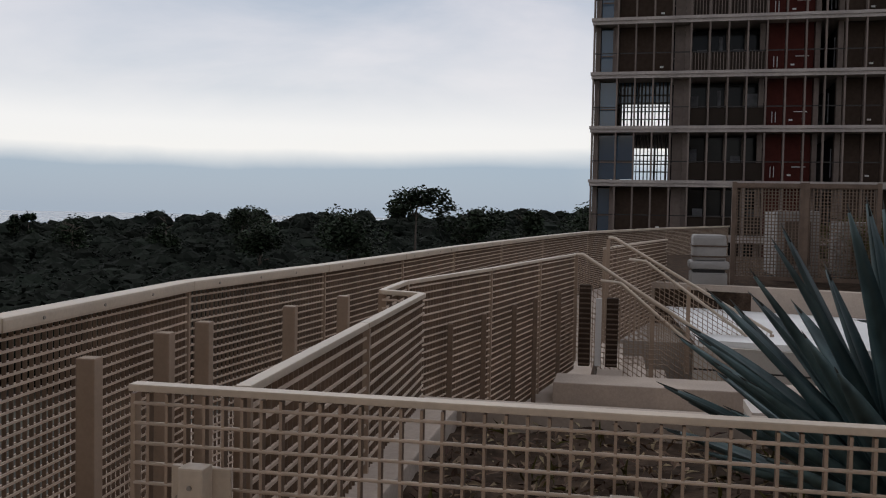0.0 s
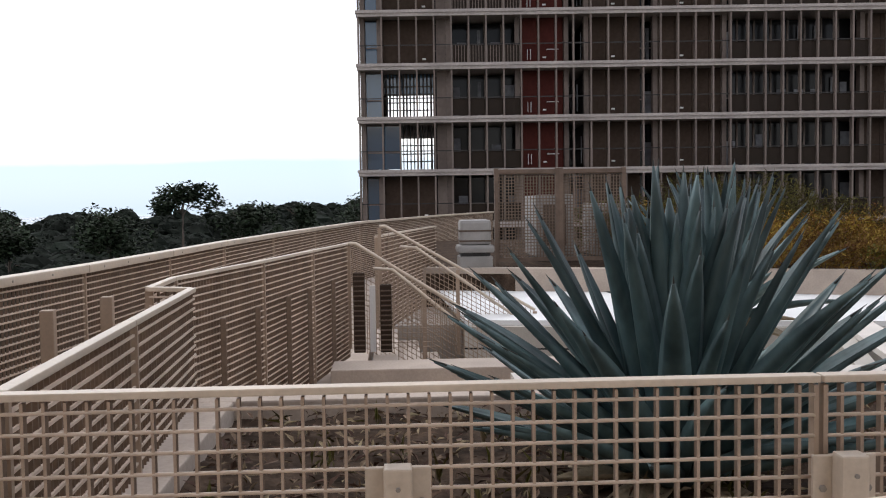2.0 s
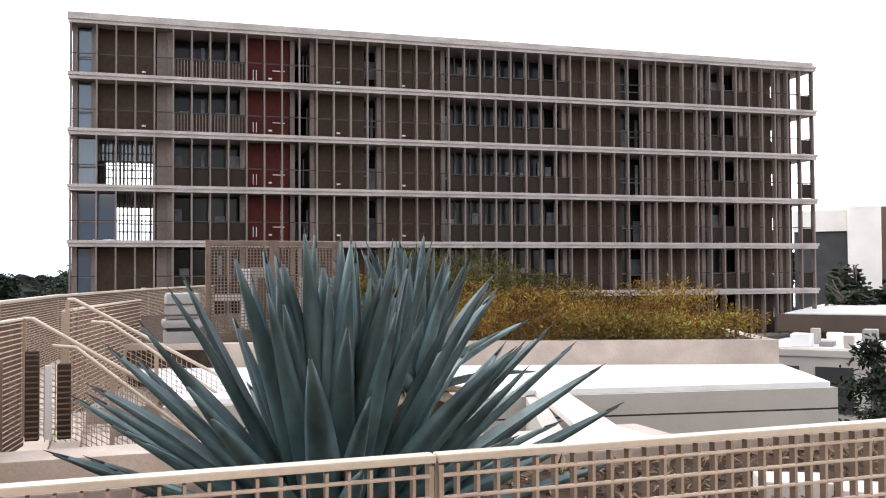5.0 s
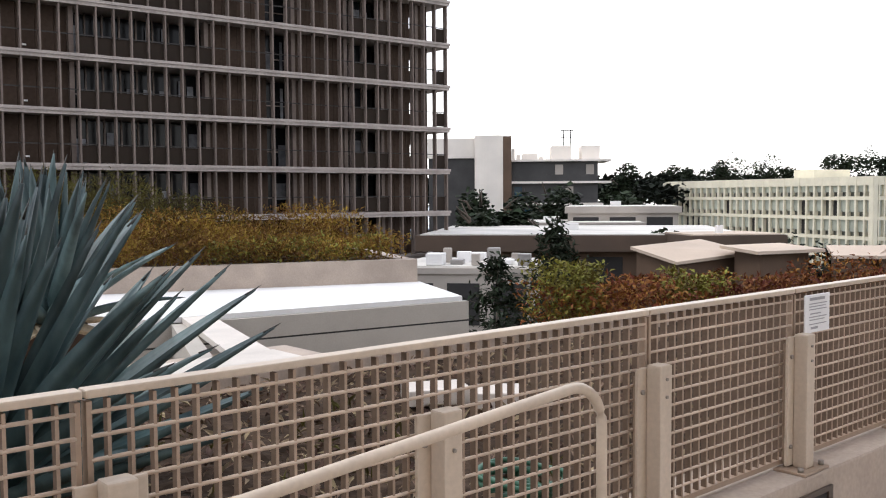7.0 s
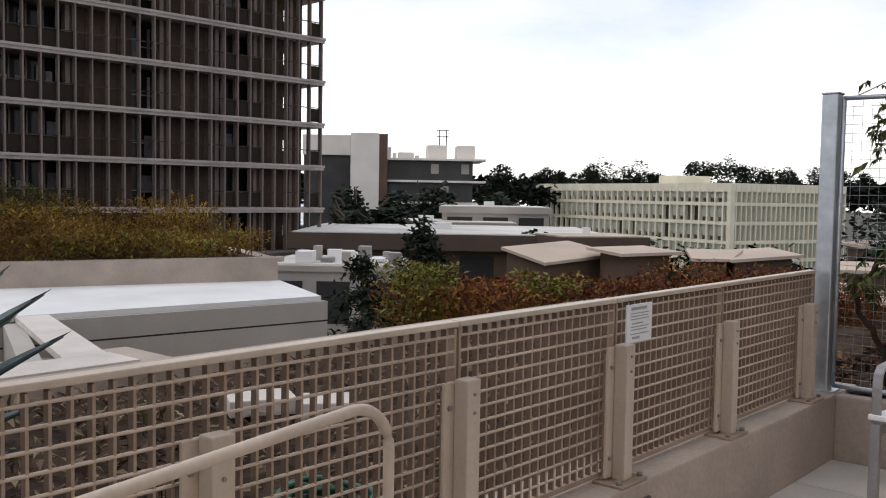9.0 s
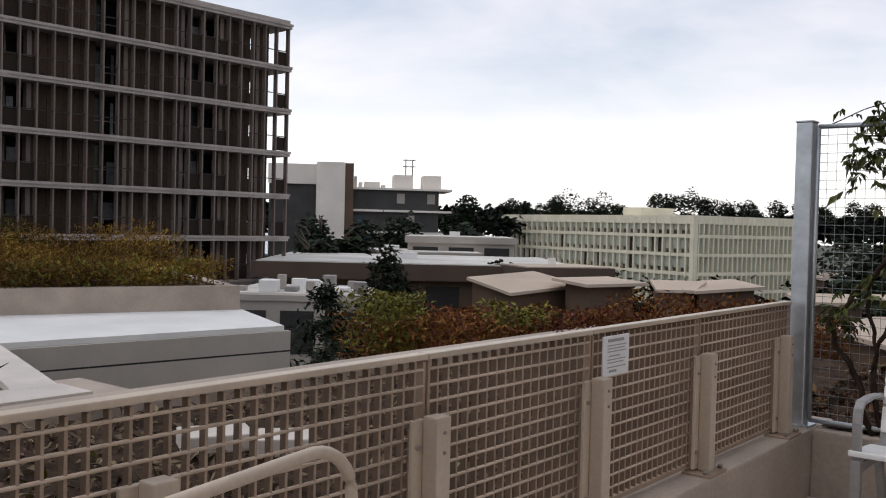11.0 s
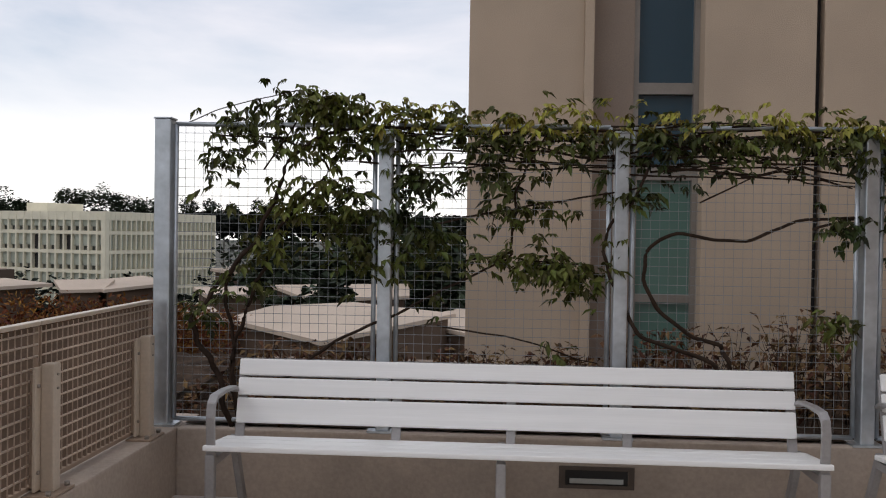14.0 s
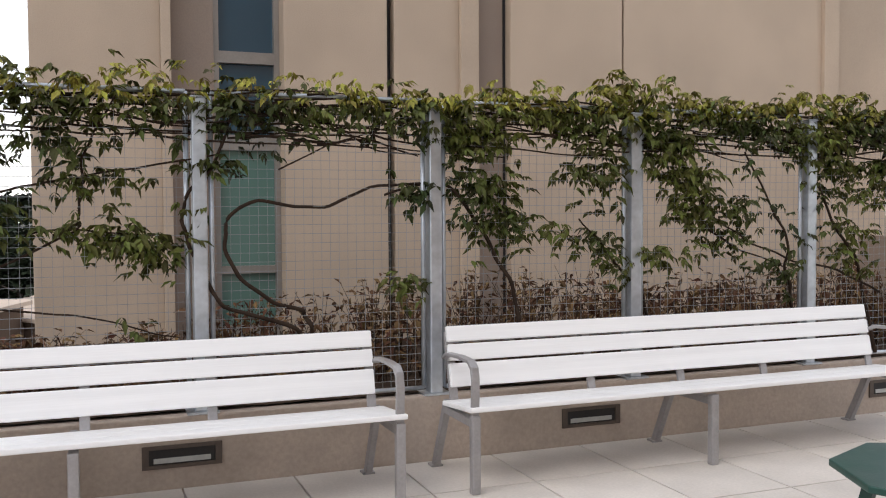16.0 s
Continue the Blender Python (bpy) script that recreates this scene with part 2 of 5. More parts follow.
CAMPUS_W = material("white_wall", (0.72, 0.70, 0.68), 0.85, scale=0.3, vary=0.08, bump=0)
MACHINE = material("grey_machine_enamel", (0.235, 0.22, 0.205), 0.5, scale=4, vary=0.12, bump=0.03)
GREENPLASTIC = material("dark_green_table_paint", (0.012, 0.055, 0.042), 0.4, scale=6, vary=0.15, bump=0.05)
PAPER = material("white_sign_plate", (0.80, 0.80, 0.80), 0.45, vary=0.04, bump=0)
INK = material("sign_ink", (0.34, 0.34, 0.35), 0.6, vary=0.05, bump=0)
HOSE = material("green_hose_rubber", (0.02, 0.10, 0.055), 0.5, vary=0.15, bump=0)
LAMPGLASS = material("frosted_lens", (0.38, 0.38, 0.36), 0.35, vary=0.1, bump=0)


# ---- mesh tools ----
def box(bm, x0, y0, z0, x1, y1, z1):
    v = [bm.verts.new(c) for c in ((x0, y0, z0), (x1, y0, z0), (x1, y1, z0), (x0, y1, z0), (x0, y0, z1), (x1, y0, z1), (x1, y1, z1), (x0, y1, z1))]
    for f in ((0, 3, 2, 1), (4, 5, 6, 7), (0, 1, 5, 4), (1, 2, 6, 5), (2, 3, 7, 6), (3, 0, 4, 7)):
        bm.faces.new([v[i] for i in f])
    return bm


def prism(bm, outline, z0, z1):
    """A flat outline of (x, y), anticlockwise, raised from z0 to z1."""
    a, b = [bm.verts.new((x, y, z0)) for x, y in outline], [bm.verts.new((x, y, z1)) for x, y in outline]
    bm.faces.new(a[::-1])
    bm.faces.new(b)
    for i in range(len(a)):
        j = (i + 1) % len(a)
        bm.faces.new((a[i], a[j], b[j], b[i]))
    return bm


def beam(bm, p, q, w, h, up=(0, 0, 1)):
    """A bar of width w and height h from p to q."""
    p, q = Vector(p), Vector(q)
    d = (q - p).normalized()
    s = d.cross(Vector(up)).normalized()
    u = s.cross(d)
    v = [bm.verts.new(c + s * a * w / 2 + u * b * h / 2) for c in (p, q) for a, b in ((-1, -1), (1, -1), (1, 1), (-1, 1))]
    for f in ((0, 3, 2, 1), (4, 5, 6, 7), (0, 1, 5, 4), (1, 2, 6, 5), (2, 3, 7, 6), (3, 0, 4, 7)):
        bm.faces.new([v[i] for i in f])
    return bm


def tube(bm, pts, r, n=8, taper=1.0):
    pts = [Vector(p) for p in pts]
    rings = []
    for i, p in enumerate(pts):
        d = (pts[min(i + 1, len(pts) - 1)] - pts[max(i - 1, 0)]).normalized()
        s = d.cross(Vector((0, 0, 1)) if abs(d.z) < 0.95 else Vector((1, 0, 0))).normalized()
        u = s.cross(d)
        k = r * (1 + (taper - 1) * i / max(1, len(pts) - 1))
        rings.append([bm.verts.new(p + (s * math.cos(2 * math.pi * j / n) + u * math.sin(2 * math.pi * j / n)) * k) for j in range(n)])
    for a, b in zip(rings, rings[1:]):
        for j in range(n):
            bm.faces.new((a[j], a[(j + 1) % n], b[(j + 1) % n], b[j])).smooth = True
    bm.faces.new(rings[0][::-1])
    bm.faces.new(rings[-1])
    return bm


def chamfer(bm, w=0.006):
    bmesh.ops.bevel(bm, geom=bm.edges[:], offset=w, segments=2, profile=0.6, affect="EDGES")
    return bm


def mesh_of(name, bm, mat):
    bm.normal_update()
    me = bpy.data.meshes.new(name)
    bm.to_mesh(me)
    bm.free()
    me.materials.append(mat)
    return me


def part(name, bm, mat, parent=None, label="", at=None):
    """bm (or a mesh, to share it) as one object under its thing."""
    me = bm if isinstance(bm, bpy.types.Mesh) else mesh_of(name, bm, mat)
    ob = new(name, me)
    if parent is not None:
        ob.parent = parent
    if at is not None:
        ob.matrix_basis = at
    if label:
        tagged(ob, label)
    return ob


def thing(name, label, category, at=(0, 0, 0), rz=0.0, group="", kind=""):
    ob = new(name)
    ob.empty_display_size = 0.1
    ob.matrix_basis = pose(*at, 0, 0, rz)
    return tagged(ob, label, category, group, kind)


def solid(name, bm, mat, label, category="", kind="", group=""):
    return tagged(new(name, mesh_of(name, bm, mat)), label, category, group, kind)


def raw(name, verts, faces, mat):
    me = bpy.data.meshes.new(name)
    me.from_pydata(verts, [], faces)
    me.materials.append(mat)
    return me


def leaf_mesh(name, spots, mat, rng, droop=0.3, fold=True, slim=0.42):
    """One leaf for each (place, length): a pointed blade folded along its rib."""
    vs, fs = [], []
    for (x, y, z), s in spots:
        a, p = rng.uniform(0, 2 * math.pi), rng.gauss(-droop, 0.5)
        d = Vector((math.cos(a) * math.cos(p), math.sin(a) * math.cos(p), math.sin(p)))
        r = d.cross(Vector((rng.gauss(0, 0.4), rng.gauss(0, 0.4), 1))).normalized()
        u = r.cross(d)
        o, k = Vector((x, y, z)), len(vs)
        w = s * slim
        if fold:
            vs += [o, o + d * s * 0.4 + r * w * 0.5 + u * s * 0.1, o + d * s * 0.45 - u * s * 0.02, o + d * s * 0.4 - r * w * 0.5 + u * s * 0.1, o + d * s - u * s * 0.12]
            fs += [(k, k + 1, k + 2), (k, k + 2, k + 3), (k + 1, k + 4, k + 2), (k + 2, k + 4, k + 3)]
        else:
            vs += [o - r * w * 0.5, o + d * s * 0.5 - r * w * 0.75, o + d * s, o + d * s * 0.45 + r * w * 0.8]
            fs += [(k, k + 1, k + 2, k + 3)]
    return raw(name, vs, fs, mat)


# ---- terrace ----
CURB_X, CURB_Y, CURB_Z = -1.495, 6.28, 0.39
bm = bmesh.new()
box(bm, -2.0, -4.0, -0.6, 9.0, 6.65, -0.03)
tagged(new("floor", mesh_of("floor", bm, CONC)), "concrete slab under the terrace pavers", kind="structure")
FLOOR = bpy.data.objects["floor"]

bm = bmesh.new()
box(bm, -1.86, -1.3, -0.5, CURB_X, 6.7, CURB_Z)
chamfer(bm, 0.012)
tagged(new("wall_kerb_rail", mesh_of("wall_kerb_rail", bm, CONC)), "low beige concrete upstand carrying the railing", kind="structure")
bm = bmesh.new()
box(bm, CURB_X, CURB_Y, -0.5, 9.0, 6.7, CURB_Z)
chamfer(bm, 0.012)
tagged(new("wall_kerb_fence", mesh_of("wall_kerb_fence", bm, CONC)), "low beige concrete upstand carrying the mesh fence", kind="structure")

# unseen walls added on two sides to darken what faces the camera
bm = bmesh.new()
box(bm, 5.6, -14, -0.5, 7.0, 3.0, 11.0)
tagged(new("wall_added_behind", mesh_of("wall_added_behind", bm, STUCCO)), "unseen beige stucco wall added behind the terrace to block light", kind="structure")
bm = bmesh.new()
box(bm, 1.6, -4.6, -0.5, 5.6, -4.0, 11.0)
tagged(new("wall_added_return", mesh_of("wall_added_return", bm, STUCCO)), "unseen beige stucco return wall added to block light", kind="structure")

# lower walk beside the planter, and the deck beyond
bm = bmesh.new()
box(bm, -9.0, -3.4, -0.7, -4.72, 6.0, -0.2)
tagged(new("pavement_lower_walk", mesh_of("pavement_lower_walk", bm, CONC)), "concrete walk beyond the planter", kind="structure")
bm = bmesh.new()
box(bm, -4.72, -3.4, -0.7, 0.5, -1.3, -0.2)
tagged(new("pavement_side_walk", mesh_of("pavement_side_walk", bm, CONC)), "concrete walk between the two railings", kind="structure")
bm = bmesh.new()
box(bm, -8.62, -0.66, -0.7, -8.1, 3.4, 0.0)
chamfer(bm, 0.012)
tagged(new("wall_step_block", mesh_of("wall_step_block", bm, CONC)), "low concrete wall at the head of the stair", kind="structure")

# planter: ledges of concrete round a bed of mulch
planter = thing("planter", "long concrete planter with dark mulch behind the railing", "planter", (0, 0, 0))
for nm, c in (("ledge", (-4.72, -1.16, -0.6, -4.46, 9.4, 0.5)), ("ledge", (-4.46, -1.16, -0.6, -1.87, -0.92, 0.5))):
    b = box(bmesh.new(), *c)
    chamfer(b, 0.012)
    part(nm, b, CONC, planter)


def bumpy(name, x0, y0, x1, y1, nx, ny, z, amp, mat, seed, parent=None, freq=2.2):
    vs, fs = [], []
    for j in range(ny + 1):
        for i in range(nx + 1):
            x, y = x0 + (x1 - x0) * i / nx, y0 + (y1 - y0) * j / ny
            vs.append((x, y, z + amp * noise.noise(Vector((x * freq, y * freq, seed))) + amp * 0.5 * noise.noise(Vector((x * freq * 4, y * freq * 4, seed)))))
    for j in range(ny):
        for i in range(nx):
            k = j * (nx + 1) + i
            fs.append((k, k + 1, k + nx + 2, k + nx + 1))
    return part(name, raw(name, vs, fs, mat), mat, parent)


bumpy("soil_bed", -4.47, -0.93, -1.86, 9.4, 60, 200, 0.40, 0.05, SOIL, 3.1, planter)
rng = random.Random(11)
spots = []
for _ in range(5200):
    x, y = rng.uniform(-4.4, -1.95), rng.uniform(-0.85, 6.2)
    spots.append(((x, y, 0.41 + rng.uniform(0, 0.05)), rng.uniform(0.03, 0.10)))
tagged(new("mulch_litter", leaf_mesh("mulch_litter", spots, MULCH, rng, 0.0, slim=0.3)), "withered brown leaf litter on the mulch", "litter", kind="stuff")
spots = []
for _ in range(70):
    cx, cy = rng.uniform(-4.2, -2.0), rng.uniform(-0.7, 3.0)
    for _ in range(6):
        spots.append(((cx + rng.gauss(0, 0.03), cy + rng.gauss(0, 0.03), 0.42 + rng.uniform(0, 0.04)), rng.uniform(0.06, 0.14)))
tagged(new("sparse_weeds", leaf_mesh("sparse_weeds", spots, SHRUB_GREEN, rng, -0.6, slim=0.12)), "thin green weeds sprouting from the mulch", "weeds", kind="stuff")


# ---- railings ----
PITCH = 0.0508
# dark box for the shaded sides, pale strip for the lit front edge
V_BAR = mesh_of("upright_bar", box(box(bmesh.new(), -0.009, -0.0034, 0, 0.0128, 0.0034, 0.68), 0.0129, -0.0036, 0, 0.0155, 0.0036, 0.68), TAN_SHADED)
V_BAR.materials.append(TAN_LIT_FACE)
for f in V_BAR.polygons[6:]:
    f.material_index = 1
POSTS = [-0.03, 1.05, 1.947, 2.905, 3.902, 4.92, 6.0]
RX, ZT, ZB = -1.64, 1.13, 0.41


def round_cap(bm, p, q, w, h):
    beam(bm, p, q, w, h)
    return chamfer(bm, min(w, h) * 0.22)


def near_panel(y0, y1):
    """One railing panel: frame of flat bar, uprights and flats crossing them."""
    p = thing("terrace_railing", "tan painted steel railing panel of square bar grating", "railing", (RX, y0, ZB), group="terrace railing panels")
    w = y1 - y0
    part("top_rail", round_cap(bmesh.new(), (0, 0, ZT - ZB - 0.010), (0, w, ZT - ZB - 0.010), 0.046, 0.019), TAN_CAP, p, "pale worn top rail")
    part("bottom_rail", beam(bmesh.new(), (0, 0, 0.01), (0, w, 0.01), 0.035, 0.02), TAN, p)
    for e in (0.009, w - 0.009):
        part("end_bar", beam(bmesh.new(), (0, e, 0.02), (0, e, ZT - ZB - 0.026), 0.03, 0.012, (0, 1, 0)), TAN, p)
    flat = mesh_of("cross_rod", tube(bmesh.new(), [(0, 0.012, 0), (0, w - 0.012, 0)], 0.0050, 6), TAN_LIT_ROD)
    n = int((w - 0.03) / PITCH)
    for i in range(1, n + 1):
        part("upright_bar", V_BAR, TAN_SHADED, p, at=pose(0, w * i / (n + 1), 0.015))
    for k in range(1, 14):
        part("cross_rod", flat, TAN_LIT_ROD, p, at=pose(0.0122, 0, k * PITCH + 0.01))
    return p


def rail_post(y):
    """A box post before a wider flange plate that bolts to the railing, on a foot plate."""
    p = thing("railing_post", "tan steel railing post bolted through a foot plate to the upstand", "post", (-1.56, y, CURB_Z), group="terrace railing posts")
    part("post_body", chamfer(box(bmesh.new(), -0.028, -0.033, 0.012, 0.030, 0.033, 0.562), 0.006), TAN_CAP, p)
    part("flange_plate", chamfer(box(bmesh.new(), -0.042, -0.078, 0.02, -0.0285, 0.078, 0.550), 0.004), TAN_CAP, p)
    part("packer", box(bmesh.new(), -0.062, -0.06, 0.03, -0.0425, 0.06, 0.52), TAN, p)
    part("foot_plate", chamfer(box(bmesh.new(), -0.075, -0.105, 0, 0.062, 0.105, 0.012), 0.004), TAN, p)
    for sx, sy in ((0.035, -0.085), (0.035, 0.085)):
        part("bolt", tube(bmesh.new(), [(sx, sy, 0.012), (sx, sy, 0.03)], 0.012, 6), FRAME, p)
    for sy, zz in ((-0.056, 0.47), (0.056, 0.47), (-0.056, 0.10), (0.056, 0.10)):
        part("bolt", tube(bmesh.new(), [(-0.0285, sy, zz), (-0.020, sy, zz)], 0.009, 6), FRAME, p)
    for zz in (0.515, 0.455):
        part("bolt", tube(bmesh.new(), [(0.030, 0.0, zz), (0.036, 0.0, zz)], 0.006, 6), FRAME, p)


ENDS = [-1.265, 1.008, 2.93, 3.93, 4.95, 6.24]
for a, b in zip(ENDS, ENDS[1:]):
    near_panel(a + 0.003, b - 0.003)
for y in (-1.05, *POSTS):
    rail_post(y)


def long_rail(name, label, pts, top, low, cap_w, cap_h, pitch, depth=0.019, dark=TAN):
    """A railing along a line of plan points, one panel between each two."""
    for (xa, ya), (xb, yb) in zip(pts, pts[1:]):
        ln = math.hypot(xb - xa, yb - ya)
        p = thing(name, label, "railing", (xa, ya, low), math.degrees(math.atan2(yb - ya, xb - xa)), group=name + " panels")
        h = top - low
        part("top_rail", round_cap(bmesh.new(), (0.004, 0, h - cap_h / 2), (ln - 0.004, 0, h - cap_h / 2), cap_w, cap_h), TAN_CAP, p, "pale worn top rail")
        if cap_w > 0.1 and ln < 6:
            for k in range(int(ln / 0.55)):
                part("rivet", tube(bmesh.new(), [(0.3 + 0.55 * k, -cap_w / 2 - 0.004, h - cap_h / 2), (0.3 + 0.55 * k, -cap_w / 2 + 0.004, h - cap_h / 2)], 0.009, 6), FRAME, p)
        part("end_bar", beam(bmesh.new(), (0.012, 0, 0), (0.012, 0, h - cap_h), 0.045, 0.02, (1, 0, 0)), dark, p)
        vs, fs = [], []

        def put_bar(x0, y0, z0, x1, y1, z1):
            k = len(vs)
            vs.extend(((x0, y0, z0), (x1, y0, z0), (x1, y1, z0), (x0, y1, z0), (x0, y0, z1), (x1, y0, z1), (x1, y1, z1), (x0, y1, z1)))
            fs.extend(tuple(k + i for i in f) for f in ((0, 3, 2, 1), (4, 5, 6, 7), (0, 1, 5, 4), (1, 2, 6, 5), (2, 3, 7, 6), (3, 0, 4, 7)))

        x, rods = pitch, []
        while x < ln - 0.02:
            put_bar(x - 0.003, -depth / 2, 0, x + 0.003, depth / 2, h - cap_h)
            rods.append(x)
            x += pitch
        # shaded bars, then lit rods: light and shade set by colour
        tagged(part("bearing_grid", raw("bearing_grid", vs, fs, TAN_SHADED), TAN_SHADED, p), kind="stuff")
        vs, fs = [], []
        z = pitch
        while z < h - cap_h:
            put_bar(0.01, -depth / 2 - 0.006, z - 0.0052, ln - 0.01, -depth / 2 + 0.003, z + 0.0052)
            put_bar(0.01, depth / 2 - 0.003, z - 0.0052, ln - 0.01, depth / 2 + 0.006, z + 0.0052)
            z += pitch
        tagged(part("front_grid", raw("front_grid", vs, fs, TAN_LIT_ROD), TAN_LIT_ROD, p), kind="stuff")


# inner railing on the planter ledge, its jog, and the run to the stair
IN = [(-1.72, -1.0), (-3.1, -1.07), (-4.52, -1.14)]
long_rail("inner_railing", "tan steel bar-grating railing standing on the planter ledge", IN, 1.12, 0.5, 0.044, 0.026, PITCH)
JOG = [(-4.53, -1.15), (-4.62, -1.40), (-5.31, -1.43), (-6.94, -1.11), (-8.5, -0.85), (-10.1, -0.57)]
long_rail("stair_side_railing", "tan steel louvred railing beside the lower walk", JOG[:3], 1.12, 0.2, 0.044, 0.026, PITCH)
long_rail("stair_side_railing", "tan steel louvred railing beside the lower walk", JOG[2:], 1.12, -0.2, 0.044, 0.026, PITCH)
for i, (x, y) in enumerate(((-5.9, -1.235), (-6.6, -1.10), (-7.4, -0.955), (-8.1, -0.84), (-9.0, -0.68))):
    p = thing("brace_post", "dark brown post standing against the louvred railing", "post", (x, y, -0.2), 10, group="brace posts")
    part("post_body", chamfer(box(bmesh.new(), -0.028, -0.02, 0, 0.028, 0.02, 0.98), 0.005), TAN_SHADED, p)

# outer railing along the roof edge
OUT = [(-0.8, -2.35), (-2.75, -2.52), (-4.75, -2.68), (-6.75, -2.47), (-8.9, -2.33), (-11.2, -2.2), (-14, -1.95), (-17.5, -1.6), (-23, -0.95), (-33, 1.4), (-44, 4.7)]
long_rail("outer_railing", "tan steel bar-grating guard rail with a broad pale cap", OUT[:7], 1.12, -0.2, 0.12, 0.066, PITCH)
long_rail("outer_railing", "tan steel bar-grating guard rail with a broad pale cap", OUT[6:], 1.12, -0.4, 0.12, 0.066, PITCH)
for x, y in ((-2.4, -2.3), (-3.2, -2.36), (-4.05, -2.45), (-4.55, -2.46), (-5.55, -2.3), (-6.4, -2.18)):
    p = thing("guard_post", "tan steel post on the walk before the guard rail", "post", (x, y, -0.2), 4, group="guard posts")
    part("post_body", chamfer(box(bmesh.new(), -0.04, -0.045, 0.0, 0.04, 0.045, 1.10), 0.008), TAN, p)
    part("foot_plate", box(bmesh.new(), -0.09, -0.09, 0, 0.09, 0.09, 0.012), TAN, p)

# tubular handrail on the terrace
hand = thing("handrail", "pale painted tubular handrail bent down at its end", "handrail", (-1.30, 0, 0))
pts = [(0, -1.0, 0.748), (0, 2.16, 1.017)]
for k in range(1, 9):
    a = math.pi / 2 * k / 8
    pts.append((0, 2.16 + 0.12 * math.sin(a), 0.897 + 0.12 * math.cos(a)))
pts.append((0, 2.28, 0.0))
part("rail_tube", tube(bmesh.new(), pts, 0.0150, 12), TAN_CAP, hand)
for y in (-0.9, 0.95):
    part("stanchion", tube(bmesh.new(), [(0, y, 0), (0, y, 0.83 + 0.085 * y)], 0.019, 10), TAN_CAP, hand)
for y in (-0.9, 0.95, 2.28):
    part("foot_flange", tube(bmesh.new(), [(0, y, 0), (0, y, 0.012)], 0.05, 14), TAN_CAP, hand)

# notice on the railing
sign = thing("notice_sign", "small white notice plate fixed to the railing", "sign", (-1.595, 4.07, 0.94))
part("plate", chamfer(box(bmesh.new(), -0.004, -0.105, 0, 0.004, 0.105, 0.16), 0.002), PAPER, sign)
for k, (zz, w, h) in enumerate(((0.142, 0.13, 0.012), (0.122, 0.15, 0.004), (0.110, 0.14, 0.004), (0.098, 0.15, 0.004), (0.080, 0.09, 0.005), (0.066, 0.15, 0.004), (0.054, 0.13, 0.004), (0.036, 0.15, 0.004), (0.020, 0.06, 0.010))):
    part("text_bar", box(bmesh.new(), 0.0045, -w / 2 - (0.15 - w) / 3, zz - h / 2, 0.0058, w / 2 - (0.15 - w) / 3, zz + h / 2), INK, sign)


# ---- neighbouring roof ----
roof = thing("roof_deck", "white coated flat roof with sunken grey light wells", "roof", (0, 0, 0))
# back strip below the parapet, bars between the wells, front strip
part("roof_strip", prism(bmesh.new(), [(-11.6, 0.9), (-10.76, 5.7), (-10.07, 9.8), (-12.4, 10.9), (-14.4, 5.8), (-15.9, 0.7)], -0.07, 0.0), ROOFWHITE, roof)
part("roof_strip", prism(bmesh.new(), [(-10.95, 5.62), (-7.42, 4.55), (-7.30, 4.95), (-10.75, 5.96)], -0.07, -0.004), PAVER, roof)
part("roof_strip", prism(bmesh.new(), [(-7.75, 1.0), (-7.2, 1.0), (-7.2, 5.1), (-7.75, 5.1)], -0.07, 0.004), PAVER, roof)
part("well_wall", prism(bmesh.new(), [(-11.65, 0.9), (-11.5, 0.85), (-10.66, 5.7), (-9.98, 9.85), (-10.12, 9.87), (-10.8, 5.75)], -0.35, -0.072), WALLGREY, roof)
part("well_wall", prism(bmesh.new(), [(-11.65, 0.9), (-11.5, 0.85), (-10.66, 5.7), (-9.98, 9.85), (-10.12, 9.87), (-10.8, 5.75)], -3.0, -0.375), WALLGREY, roof)
part("joint", prism(bmesh.new(), [(-11.66, 0.9), (-11.51, 0.86), (-10.67, 5.7), (-9.99, 9.84), (-10.12, 9.86), (-10.8, 5.75)], -0.375, -0.35), DARK, roof)
part("well_wall", prism(bmesh.new(), [(-10.85, 5.45), (-7.8, 4.3), (-7.75, 4.5), (-10.8, 5.65)], -3.0, -0.072), WALLGREY, roof)
part("well_floor", box(bmesh.new(), -13.2, 0.5, -3.1, -7.2, 9.9, -3.0), WALLGREY, roof)
part("well_wall", box(bmesh.new(), -7.7, 1.0, -3.0, -7.3, 5.1, -0.072), WALLGREY, roof)
parapet = thing("roof_planter", "beige concrete parapet of a planted green roof", "planter", (0, 0, 0))
part("parapet_wall", prism(bmesh.new(), [(-15.95, 0.45), (-14.33, 5.8), (-12.40, 10.85), (-12.66, 10.98), (-14.6, 5.88), (-16.2, 0.55)], -0.3, 0.40), CONC, parapet)
part("parapet_wall", prism(bmesh.new(), [(-12.42, 10.86), (-19.0, 13.7), (-19.1, 13.45), (-12.6, 10.62)], -0.3, 0.396), CONC, parapet)
part("soil_bed", prism(bmesh.new(), [(-15.9, 0.5), (-14.4, 5.85), (-12.55, 10.6), (-19, 13.4), (-30, 13), (-30, 0.5)], -0.3, 0.30), SOIL, parapet)


